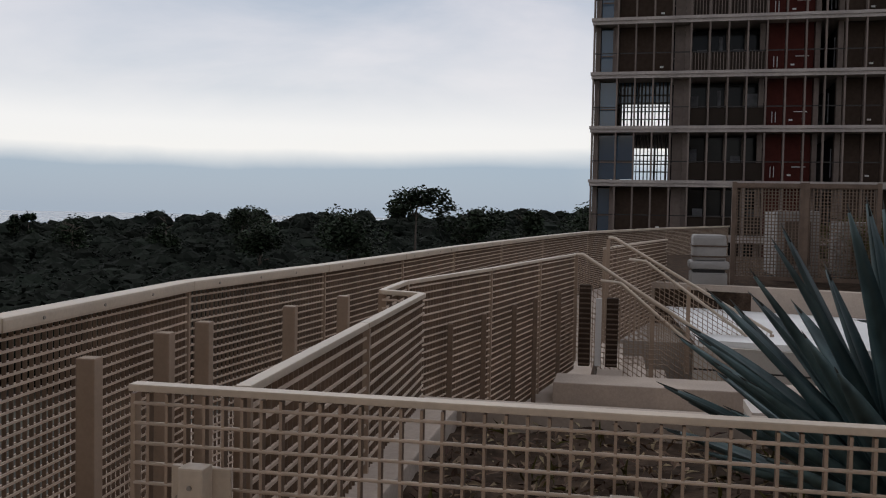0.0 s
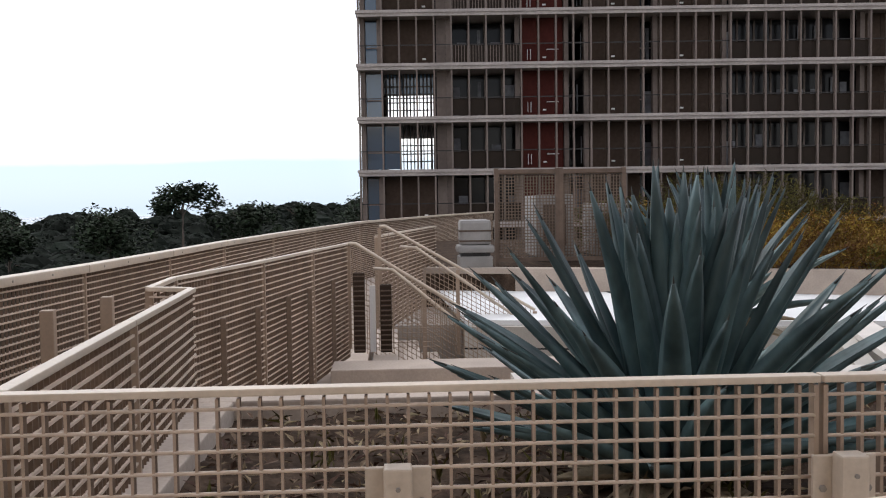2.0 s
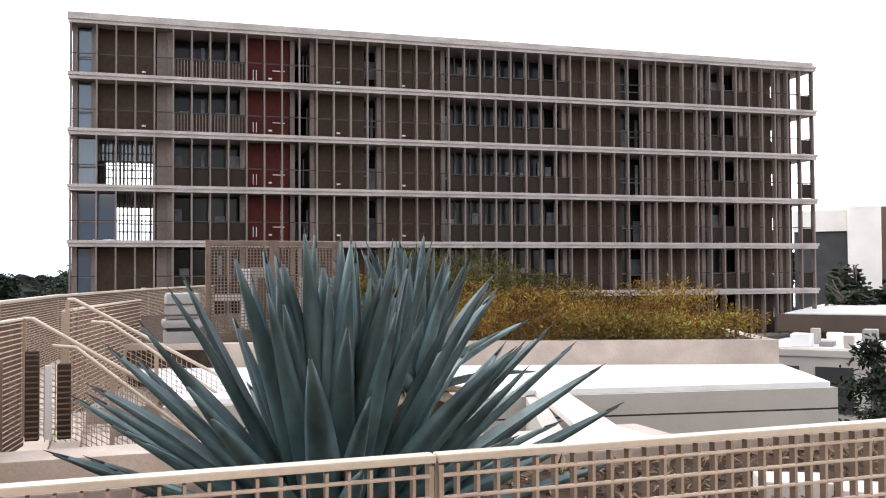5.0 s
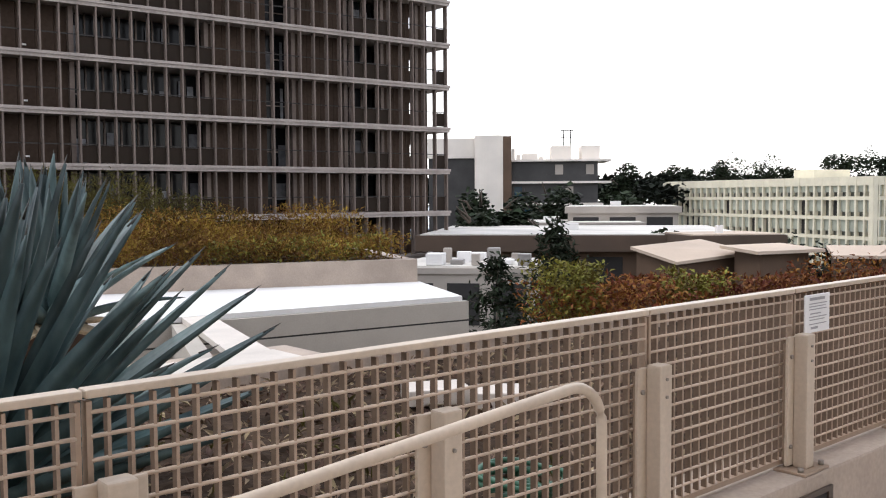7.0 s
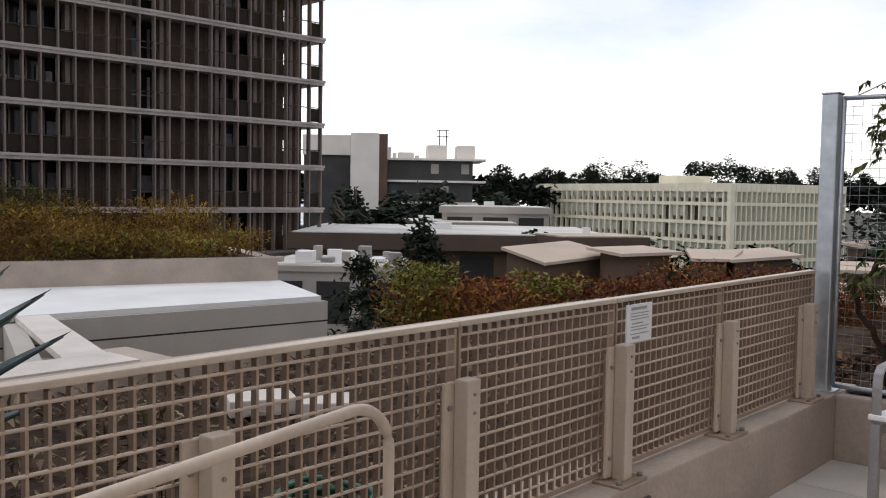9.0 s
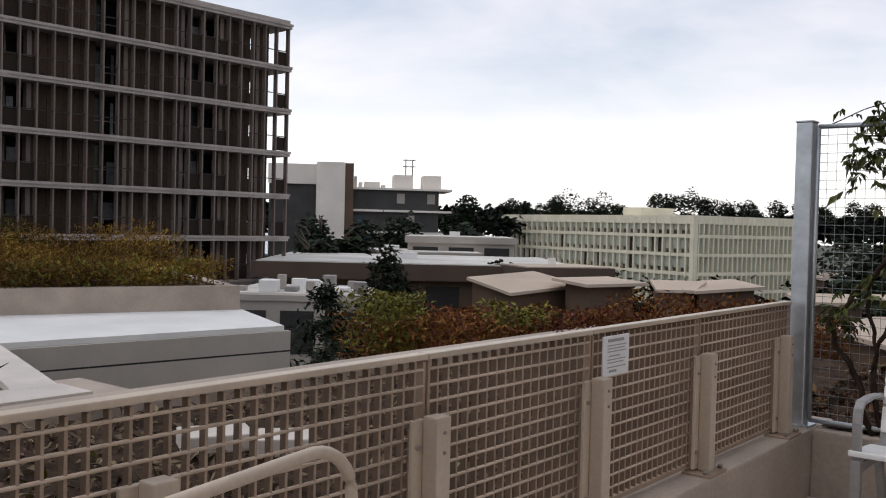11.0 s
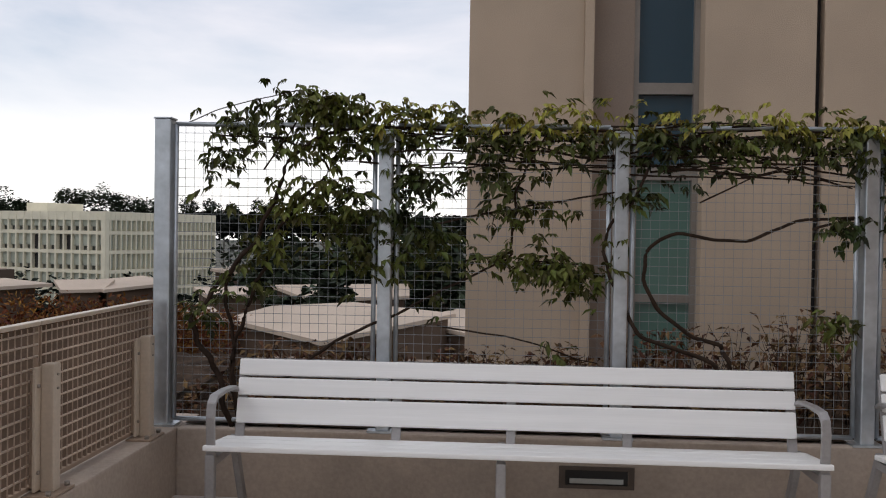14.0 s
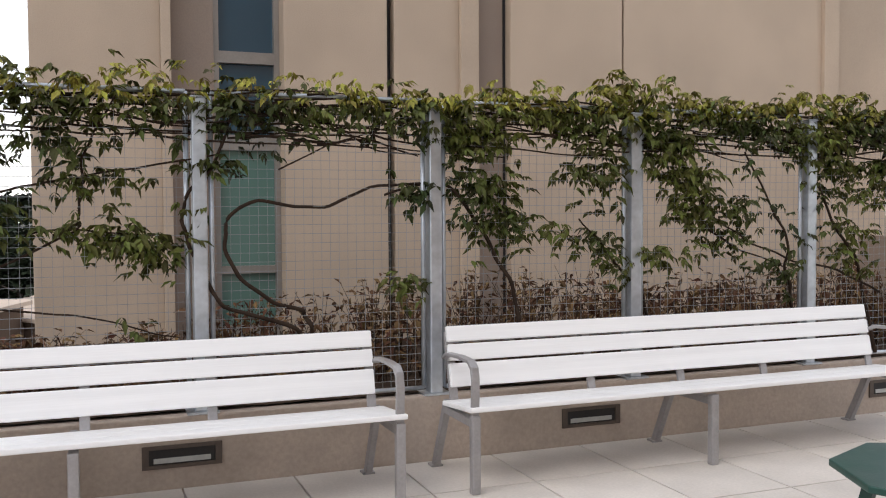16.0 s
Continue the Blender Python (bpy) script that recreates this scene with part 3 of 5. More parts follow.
def shrub_field(name, label, mat, n, area, height, size, seed, slim=0.25, ground=0.3):
    """Tufts of thin leaves over an area given as (x, y) -> height factor."""
    r = random.Random(seed)
    out = []
    while len(out) < n:
        x, y = r.uniform(area[0], area[2]), r.uniform(area[1], area[3])
        h = height(x, y)
        if h <= 0.02:
            continue
        h *= 0.35 + 0.6 * (0.5 + 0.5 * noise.noise(Vector((x * 1.3, y * 1.3, seed)))) + 0.7 * (0.5 + 0.5 * noise.noise(Vector((x * 0.4, y * 0.5, seed + 3))))
        z = ground + h * (r.random() ** 0.6)
        out.append(((x + r.gauss(0, 0.06), y + r.gauss(0, 0.06), z), r.uniform(*size)))
    return tagged(new(name, leaf_mesh(name, out, mat, r, -0.5, slim=slim)), label, "shrubs", kind="stuff")


def front_line(y):
    return -15.9 + (y - 0.5) * 0.345


shrub_field("ochre_shrubs", "low ochre and yellow shrubs on the planted roof", SHRUB_OCHRE, 30000, (-18.5, 4.6, -12.3, 10.9), lambda x, y: (0.45 + 0.22 * (front_line(y) - 0.35 - x)) * (-2.8 < x - front_line(y) + 0.35 < 0), (0.05, 0.13), 5)
shrub_field("olive_shrubs", "taller olive-green shrubs behind the ochre ones", SHRUB_GREEN, 30000, (-22, 4.2, -15.0, 10.5), lambda x, y: (1.5 if y > 6.2 else 1.1) * (x < front_line(y) - 2.6) * min(1, max(0.3, (10.8 - y) / 3)), (0.06, 0.16), 6, 0.16)
shrub_field("yellow_shrubs", "bright yellow-green sprigs at the parapet corner", SHRUB_YEL, 1500, (-14.2, 7.5, -12.6, 10.6), lambda x, y: 0.5 * (-0.9 < x - front_line(y) + 0.3 < 0), (0.05, 0.11), 7, 0.45)
shrub_field("rust_shrubs", "rust-red and green shrubs along the roof edge", SHRUB_RED, 26000, (-8.0, 7.7, -3.2, 14.6), lambda x, y: 0.95 * (-0.15 < (x + 3.0 + (13.8 - y) * 0.62) < 1.6), (0.035, 0.09), 8, 0.45, -0.35)
shrub_field("green_shrubs", "yellow-green leafy sprigs among the rust-red shrubs", SHRUB_YEL, 4200, (-8.0, 7.7, -4.0, 8.9), lambda x, y: 1.1 * (0.0 < (x + 3.0 + (13.8 - y) * 0.62) < 1.2) * (noise.noise(Vector((x, y, 2.2))) > -0.2), (0.035, 0.09), 9, 0.5, -0.3)
edge_bed = thing("edge_planter", "concrete edge planter holding rust-red shrubs", "planter", (0, 0, 0))
part("planter_body", prism(bmesh.new(), [(-8.6, 5.0), (-3.2, 13.7), (-1.6, 13.0), (-5.2, 6.7), (-7.0, 5.0)], -3.0, -0.33), CONC, edge_bed)

for x, y, rz, w in ((-3.46, 3.55, 62, 0.17), (-3.17, 3.74, 50, 0.13)):
    cb = thing("concrete_slab", "loose pale concrete slab lying on the mulch", "slab", (x, y, 0.42), rz, group="loose concrete slabs")
    part("slab_body", chamfer(box(bmesh.new(), -w, -0.13, 0, w, 0.13, 0.085), 0.010), PAVER, cb)

# exhaust fan and machine screen on the planted roof
fan = thing("roof_exhaust_fan", "grey enamelled roof exhaust fan on a low kerb", "fan", (-16.1, 1.4, 0.30))
part("curb_base", chamfer(box(bmesh.new(), -0.3, -0.3, 0, 0.3, 0.3, 0.30), 0.02), MACHINE, fan)
part("collar", chamfer(box(bmesh.new(), -0.33, -0.33, 0.36, 0.33, 0.33, 0.50), 0.05), MACHINE, fan)
part("louvre_gap", box(bmesh.new(), -0.26, -0.26, 0.30, 0.26, 0.26, 0.36), DARK, fan)
part("hood", chamfer(box(bmesh.new(), -0.26, -0.28, 0.50, 0.26, 0.28, 0.95), 0.06), MACHINE, fan)
for zz in (0.56, 0.74):
    part("hood_band", chamfer(box(bmesh.new(), -0.275, -0.295, zz, 0.275, 0.295, zz + 0.03), 0.01), CAMPUS_D, fan)
ms = thing("machine_screen", "tan perforated metal screen round roof machinery", "screen", (-17.6, 1.93, 0.30))
for y0, y1 in ((0, 1.29), (1.29, 2.62)):
    for yy in (y0 + 0.04, y1 - 0.04):
        part("screen_post", box(bmesh.new(), -0.05, yy - 0.04, 0, 0.05, yy + 0.04, 1.92), BROWN, ms)
    for zz in (0.12, 1.86):
        part("screen_bar", box(bmesh.new(), -0.04, y0 + 0.08, zz - 0.04, 0.04, y1 - 0.08, zz + 0.04), BROWN, ms)
    b = bmesh.new()
    k = y0 + 0.1
    while k < y1 - 0.09:
        box(b, -0.015, k - 0.008, 0.16, 0.015, k + 0.008, 1.82)
        k += 0.062
    k = 0.2
    while k < 1.82:
        box(b, -0.012, y0 + 0.08, k - 0.008, 0.018, y1 - 0.08, k + 0.008)
        k += 0.062
    tagged(part("screen_mesh", b, TAN_SHADED, ms), kind="stuff")
for nm, c in (("grey_air_handler", (-20.2, 2.9, 0.30, -18.6, 3.7, 1.7)), ("grey_air_handler", (-20.2, 4.2, 0.30, -18.8, 4.9, 1.5))):
    t_ = thing(nm, "grey sheet-metal air handling unit behind the screen", "air handler", ((c[0] + c[3]) / 2, (c[1] + c[4]) / 2, c[2]))
    w, d, h = (c[3] - c[0]) / 2, (c[4] - c[1]) / 2, c[5] - c[2]
    part("casing", chamfer(box(bmesh.new(), -w, -d, 0.1, w, d, h), 0.03), MACHINE, t_)
    part("base_frame", box(bmesh.new(), -w + 0.04, -d + 0.04, 0, w - 0.04, d - 0.04, 0.1), DARK, t_)
    part("grille", box(bmesh.new(), w + 0.001, -d * 0.6, 0.35, w + 0.015, d * 0.6, h - 0.2), CAMPUS_D, t_)

# stair down from the lower walk: sloping rails with mesh
for k, (x, y0, z0, y1, z1) in enumerate(((-10.0, -0.57, 1.11, 1.15, 0.07), (-12.2, -0.25, 1.25, 1.9, 0.05))):
    s_ = thing("stair_railing", "tan tubular stair railing sloping down with mesh infill", "railing", (x, y0, z0 - 1.3), group="stair railings")
    dy, dz = y1 - y0, z1 - z0
    part("top_tube", tube(bmesh.new(), [(0, 0, 1.3), (0, 0.08, 1.3), (0, dy, 1.3 + dz)], 0.022, 8), TAN_CAP, s_)
    part("handrail_tube", tube(bmesh.new(), [(0.1, 0.28, 1.02), (0.1, 0.5, 1.0), (0.1, dy, 1.02 + dz)], 0.02, 8), TAN_CAP, s_)
    for q in (0.0, 0.5, 1.0):
        part("stair_post", box(bmesh.new(), -0.025, dy * q - 0.025, 0.1 + dz * q, 0.025, dy * q + 0.025, 1.28 + dz * q), TAN, s_)
    b = bmesh.new()
    for i in range(1, 34):
        q = i / 34
        box(b, -0.006, dy * q - 0.004, 0.15 + dz * q, 0.006, dy * q + 0.004, 1.27 + dz * q)
    for i in range(1, 18):
        beam(b, (0, 0, 0.15 + i * 0.062), (0, dy, 0.15 + i * 0.062 + dz), 0.012, 0.008)
    tagged(part("infill_mesh", b, TAN, s_), kind="stuff")
long_rail("far_railing", "tan steel louvred railing beyond the stair", [(-12.2, -0.3), (-14.6, 0.15), (-17.4, 0.75)], 1.12, -0.3, 0.05, 0.03, 0.062)
gate = thing("stair_gate", "low mesh gate with a white stile between dark posts", "gate", (-9.15, -0.62, 0.0))
for y, h in ((0.20, 0.84), (0.48, 0.71)):
    gp = part("gate_post", chamfer(box(bmesh.new(), -0.06, y - 0.06, 0, 0.06, y + 0.06, h), 0.008), T_WALL, gate)
    for k in range(int(h / 0.052)):
        part("louvre", box(bmesh.new(), 0.0605, y - 0.056, 0.02 + 0.052 * k, 0.074, y + 0.056, 0.034 + 0.052 * k), BROWN, gp)
part("gate_stile", box(bmesh.new(), -0.02, 0.31, 0, 0.02, 0.37, 0.70), CAMPUS_W, gate, "white painted stile")
b = bmesh.new()
for i in range(22):
    box(b, -0.004, 0.0 + i * 0.05, 0.02, 0.004, 0.006 + i * 0.05, 0.55 if i > 8 else 0.62)
for i in range(11):
    box(b, -0.004, 0, 0.04 + i * 0.05, 0.004, 1.06, 0.046 + i * 0.05)
tagged(part("gate_mesh", b, TAN, gate), kind="stuff")
bm = bmesh.new()
for i in range(9):
    box(bm, -12.2, -0.3 + i * 0.28, -3.2, -9.3, -0.02 + i * 0.28, -0.17 * (i + 1))
tagged(new("stair", mesh_of("stair", bm, CONC)), "concrete stair leading down from the walk", "stair", kind="structure")

# ---- tower ----
TOW = thing("tower", "tall concrete apartment block with floor slabs and upright fins", "building", (-53.25, -2.0, 0), 86.86)
LEN, BAY, FH = 47.72, 1.0055, 3.05
CLEAR = FH - 0.37
# what fills each bay: B blue corner glass, S glazed room, C column, D loggia, R red, O stair, W wall, N narrow window, P slot, E open corner
BAYS = "BSSSCDDDDRROOWWWNWWWWDDDDDDDDWWWWNNWWWWDDDWWPWE"
FLOORS = [0.28 + FH * k for k in range(-4, 6)]
fin_x = [0.0] + [0.33 + BAY * k for k in range(1, 47)] + [LEN - 0.10]
slab = box(bmesh.new(), -0.10, -0.06, -0.36, LEN + 0.10, 13.0, -0.17)
box(slab, -0.15, -0.13, -0.168, LEN + 0.15, 13.0, 0.0)
SLAB = mesh_of("floor_slab", slab, T_SLAB)
for z in FLOORS:
    part("floor_slab", SLAB, T_SLAB, TOW, "weathered pale concrete slab edge", at=pose(0, 0, z + 0.18))
part("roof_edge", box(bmesh.new(), -0.2, 0.3, FLOORS[-1] + 0.184, LEN + 0.2, 13.0, FLOORS[-1] + 0.5), T_SLAB, TOW)
part("roof_kerb", box(bmesh.new(), 1.0, 2.0, FLOORS[-1] + 0.5, LEN - 8, 12.0, FLOORS[-1] + 0.95), T_SLAB, TOW)


def bay_mesh(name, mat, x0, y0, z0, x1, y1, z1):
    return mesh_of(name, box(bmesh.new(), x0, y0, z0, x1, y1, z1), mat)


FIN = bay_mesh("fin", T_FIN, -0.045, -0.02, 0, 0.045, 0.36, CLEAR)
COLUMN = bay_mesh("column", T_FIN, 0.12, 0.75, 0, 0.68, 1.3, CLEAR)
PIER = bay_mesh("column", T_FIN, -0.32, 0.7, 0, -0.05, 1.2, CLEAR)
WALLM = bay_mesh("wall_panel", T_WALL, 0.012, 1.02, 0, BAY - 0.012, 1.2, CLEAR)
REDM = bay_mesh("red_panel", T_RED, 0.012, 0.95, 0, BAY - 0.012, 1.15, CLEAR)
REDH = bay_mesh("red_panel", T_RED, 0.012, 0.95, 0, 0.50, 1.15, CLEAR)
WINM = bay_mesh("window_pane", T_GLASS, 0.05, 2.2, 0.08, BAY - 0.05, 2.24, CLEAR - 0.1)
BLUM = bay_mesh("window_pane", T_BLUE, 0.02, 0.9, 0.06, BAY - 0.02, 0.94, CLEAR - 0.1)
MULM = bay_mesh("mullion", T_FIN, -0.05, 2.1, 0, 0.05, 2.2, CLEAR)
TRANSOM = bay_mesh("transom", T_FIN, 0.06, 2.12, 1.0, BAY - 0.06, 2.19, 1.07)
CURTAIN = [bay_mesh("curtain", T_CURTAIN, x0, 2.06, z0, x1, 2.09, z1) for x0, x1, z0, z1 in ((0.1, 0.5, 0.1, 1.9), (0.35, 0.9, 0.1, 1.5), (0.55, 0.75, 0.1, 2.2), (0.15, 0.85, 0.9, 2.0))]
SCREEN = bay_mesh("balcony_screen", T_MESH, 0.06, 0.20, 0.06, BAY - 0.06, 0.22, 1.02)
BARM = bay_mesh("balcony_rail", T_RAIL, 0, 0.12, 1.04, LEN, 0.17, 1.10)
BALUSTER = bay_mesh("baluster", T_FIN, -0.02, 0.18, 0.05, 0.02, 0.22, 1.04)
LITE = bay_mesh("wall_light", CAMPUS_W, 0.32, 0.94, 0.34, 0.52, 1.02, 0.43)
SLOT_LOW, SLOT_HIGH = bay_mesh("wall_panel", T_WALL, 0.012, 1.02, 0, BAY - 0.012, 1.2, 0.95), bay_mesh("wall_panel", T_WALL, 0.012, 1.02, 1.75, BAY - 0.012, 1.2, CLEAR)
SLOT_L, SLOT_R = bay_mesh("wall_panel", T_WALL, 0.012, 1.02, 0.952, 0.38, 1.2, 1.748), bay_mesh("wall_panel", T_WALL, 0.62, 1.02, 0.952, BAY - 0.012, 1.2, 1.748)
PLATE = [bay_mesh("wall_plate", CAMPUS_W, *c) for c in ((0.42, 0.92, 0.25, 0.46, 0.95, 0.85), (0.60, 0.92, 0.25, 0.64, 0.95, 0.85))]
GRAB = bay_mesh("grab_bar", CAMPUS_W, 0.55, 0.88, 0.82, 1.25, 0.91, 0.86)
STAIRBAR = bay_mesh("stair_bar", T_CURTAIN, -0.03, 1.6, 0.1, 0.03, 1.64, 1.7)
rng = random.Random(4)
for fi, z in enumerate(FLOORS[:-1]):
    base = z + 0.18
    if fi < 2:
        continue
    part("balcony_rail", BARM, T_RAIL, TOW, at=pose(0, 0, base))
    for x in fin_x:
        part("fin", FIN, T_FIN, TOW, at=pose(x, 0, base))
    for i, c in enumerate(BAYS):
        m = pose(fin_x[i] if i else 0.33, 0, base)
        if c == "S" and fi not in (5, 6):
            c = "W"
        if c == "S" and fi == 5 and i == 1:
            c = "B"
        if c == "W":
            part("wall_panel", WALLM, T_WALL, TOW, at=m)
            if i in (3, 14, 18, 31, 36):
                part("wall_light", LITE, CAMPUS_W, TOW, at=m)
        elif c == "R":
            part("red_panel", REDM, T_RED, TOW, "dark red wall panel", at=m)
            if i == 9:
                for me in PLATE:
                    part("wall_plate", me, CAMPUS_W, TOW, at=m)
            else:
                part("grab_bar", GRAB, CAMPUS_W, TOW, at=m)
                part("wall_light", LITE, CAMPUS_W, TOW, at=m)
        elif c in "DCN":
            part("window_pane", WINM, T_BLUE if fi == 5 and i < 9 else T_GLASS, TOW, at=m)
            part("mullion", MULM, T_FIN, TOW, at=m)
            part("transom", TRANSOM, T_FIN, TOW, at=m)
            if rng.random() < 0.45:
                part("curtain", CURTAIN[rng.randrange(4)], T_CURTAIN, TOW, at=m)
            if c == "C":
                part("column", COLUMN, T_FIN, TOW, at=m)
            elif c == "D":
                part("balcony_screen", SCREEN, T_MESH, TOW, at=m)
        elif c == "B":
            part("window_pane", BLUM, T_BLUE, TOW, at=m)
            part("transom", TRANSOM, T_FIN, TOW, at=m @ pose(0, -1.26, 0))
        elif c == "O":
            if i == 11:
                part("red_panel", REDH, T_RED, TOW, "dark red wall panel", at=m)
                part("column", PIER, T_FIN, TOW, at=m @ pose(0.85, 0, 0))
            for q in range(4):
                if rng.random() < 0.7:
                    part("stair_bar", STAIRBAR, T_CURTAIN, TOW, at=m @ pose(0.2 + 0.22 * q, 0, rng.uniform(0, 0.5)))
        elif c == "S":
            for zz in (0.5, 0.95, 1.45, 1.9):
                part("mullion", bay_mesh("mullion", T_RAIL, 0, 1.72, zz, BAY, 1.76, zz + 0.07), T_RAIL, TOW, at=m)
            for xx in (0.08, 0.28, 0.5, 0.72, 0.9):
                part("mullion", bay_mesh("mullion", T_RAIL, xx, 1.765, 0, xx + 0.05 + 0.08 * rng.random(), 1.80, CLEAR), T_RAIL, TOW, at=m)
            if fi == 6:
                part("blind", bay_mesh("blind", T_BLUE, 0.03, 1.81, 1.5, BAY - 0.03, 1.83, CLEAR), T_BLUE, TOW, at=m)
        elif c == "P":
            for me in (SLOT_LOW, SLOT_HIGH, SLOT_L, SLOT_R):
                part("wall_panel", me, T_WALL, TOW, at=m)
        elif c == "E":
            part("balcony_screen", SCREEN, T_MESH, TOW, at=m)
        if c == "D" and fi in (7, 8) and i < 9:
            for q in range(6):
                part("baluster", BALUSTER, T_FIN, TOW, at=m @ pose(0.17 * q + 0.08, 0, 0))
        if i > 0 and c in "DRWN" and BAYS[i - 1] != BAYS[i] and c != "N":
            part("column", PIER, T_FIN, TOW, at=m)
    part("corner_wall", box(bmesh.new(), 0.05, 0.5, 0, 0.32, 0.9, CLEAR), T_FIN, TOW, at=pose(0, 0, base))
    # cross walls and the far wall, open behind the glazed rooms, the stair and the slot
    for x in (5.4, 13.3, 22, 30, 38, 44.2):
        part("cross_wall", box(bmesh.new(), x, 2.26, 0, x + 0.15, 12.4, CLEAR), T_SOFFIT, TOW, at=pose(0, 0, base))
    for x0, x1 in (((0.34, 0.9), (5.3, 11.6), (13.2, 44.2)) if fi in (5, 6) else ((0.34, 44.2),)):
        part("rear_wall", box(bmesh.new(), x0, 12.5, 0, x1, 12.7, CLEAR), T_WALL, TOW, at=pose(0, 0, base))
    part("side_wall", box(bmesh.new(), 0.05, 0.94, 0, 0.2, 12.7, CLEAR), T_SLAB, TOW, at=pose(0, 0, base))
    part("corner_column", box(bmesh.new(), LEN - 0.3, 11.6, 0, LEN, 12.0, CLEAR), T_FIN, TOW, at=pose(0, 0, base))


# ---- agaves ----
def agave_leaf(length, width, lift, curl, twist):
    """A thick channelled blade along x, rising by lift (radians), with a dark spine; returns blade and spine meshes."""
    n, b = 11, bmesh.new()
    rings, pt, ang = [], Vector((0, 0, 0)), lift
    step = length / n
    for i in range(n + 1):
        q = i / n
        w = width * 1.12 * (0.74 + 1.0 * q) * max(0.012, 1 - q) ** 0.78
        th = 0.035 * (1 - 0.8 * q)
        d, u = Vector((math.cos(ang), 0, math.sin(ang))), Vector((-math.sin(ang), 0, math.cos(ang)))
        side = Vector((0, 1, 0)) * math.cos(twist * q) + u * math.sin(twist * q)
        up = u * math.cos(twist * q) - Vector((0, 1, 0)) * math.sin(twist * q)
        prof = ((-0.5, 0.30), (-0.25, 0.06), (0, -0.02), (0.25, 0.06), (0.5, 0.30), (0.27, -0.10), (0, -0.20), (-0.27, -0.10))
        rings.append([b.verts.new(pt + side * w * a + up * (w * c * 0.55 - (th if k > 4 else 0))) for k, (a, c) in enumerate(prof)])
        pt = pt + d * step
        ang += curl / n
    for a, c in zip(rings, rings[1:]):
        for j in range(8):
            b.faces.new((a[j], a[(j + 1) % 8], c[(j + 1) % 8], c[j])).smooth = True
    b.faces.new(rings[-1])
    tip = pt - d * step
    s = tube(bmesh.new(), [tip - d * 0.05, tip + d * 0.035], 0.008, 5, 0.1)
    return mesh_of("leaf", b, AGAVE), mesh_of("spine", s, SPINE)


def agave(at, size, count, seed, label, group="", reach=()):
    r = random.Random(seed)
    a = thing("agave", label, "agave", at, group=group)
    part("heart", tube(bmesh.new(), [(0, 0, -0.05), (0, 0, 0.12 * size), (0, 0, 0.45 * size)], 0.13 * size, 10, 0.25), AGAVE, a)
    for i in range(count):
        q = i / (count - 1)
        lift = radians(88 - 68 * q ** 1.25 + r.uniform(-6, 6))
        ln = size * (1.0 + 0.06 * math.sin(q * 3.1) - 0.12 * q + r.uniform(-0.1, 0.1))
        blade, spine = agave_leaf(ln, size * r.uniform(0.092, 0.142) * (1.15 - 0.15 * q), lift, r.uniform(-0.25, 0.12) - 0.15 * q, r.uniform(-0.35, 0.35))
        turn = math.degrees(i * 2.39996) + r.uniform(-9, 9)
        m = pose(0.08 * size * math.cos(radians(turn)), 0.08 * size * math.sin(radians(turn)), 0.03 + 0.16 * size * (1 - q), 0, 0, turn)
        lf = part("leaf", blade, AGAVE, a, at=m)
        part("spine", spine, SPINE, lf)
    for turn, lift, ln, wide in reach:
        blade, spine = agave_leaf(ln, size * wide, radians(lift), r.uniform(-0.12, 0.1), r.uniform(-0.3, 0.3))
        lf = part("leaf", blade, AGAVE, a, at=pose(0, 0, 0.06, 0, 0, turn))
        part("spine", spine, SPINE, lf)
    for i in range(13):
        blade, _ = agave_leaf(size * r.uniform(0.4, 0.75), size * 0.13, radians(r.uniform(-6, 6)), -0.1, r.uniform(-0.5, 0.5))
        blade.materials[0] = DEADLEAF
        part("dry_leaf", blade, DEADLEAF, a, "withered straw-coloured leaf", at=pose(0, 0, 0.05, 0, 0, r.uniform(0, 360)))
    return a


agave((-3.12, 1.10, 0.40), 1.03, 84, 21, "large blue-green agave with stiff pointed leaves in the planter", reach=((91, 33, 1.36, 0.125), (80, 40, 1.24, 0.125), (84, 24, 1.30, 0.125), (100, 29, 1.28, 0.125), (74, 48, 1.2, 0.125), (-96, 36, 1.12, 0.125), (-84, 28, 1.1, 0.125), (-100, 47, 1.15, 0.125), (60, 20, 1.1, 0.125), (-62, 30, 1.0, 0.125), (-24, 82, 1.12, 0.20), (-48, 76, 1.16, 0.17), (30, 78, 1.1, 0.16), (-104, 24, 0.98, 0.11), (-70, 20, 0.95, 0.11), (-88, 40, 1.08, 0.12), (112, 20, 1.2, 0.11)))
agave((-6.4, 2.49, 0.62), 1.0, 40, 33, "second blue-green agave standing further back in a tall pot")
pot = thing("agave_pot", "dark brown tub under the further agave", "planter", (-6.4, 2.49, -0.2))
part("tub", chamfer(tube(bmesh.new(), [(0, 0, 0), (0, 0, 0.84)], 0.24, 20, 1.1), 0.01), T_WALL, pot)

# ---- mesh fence and climber ----
FY, FT = 6.35, 2.115
FX = [-1.60, -0.30, 1.036, 2.405, 3.80, 5.25, 6.66, 8.07]


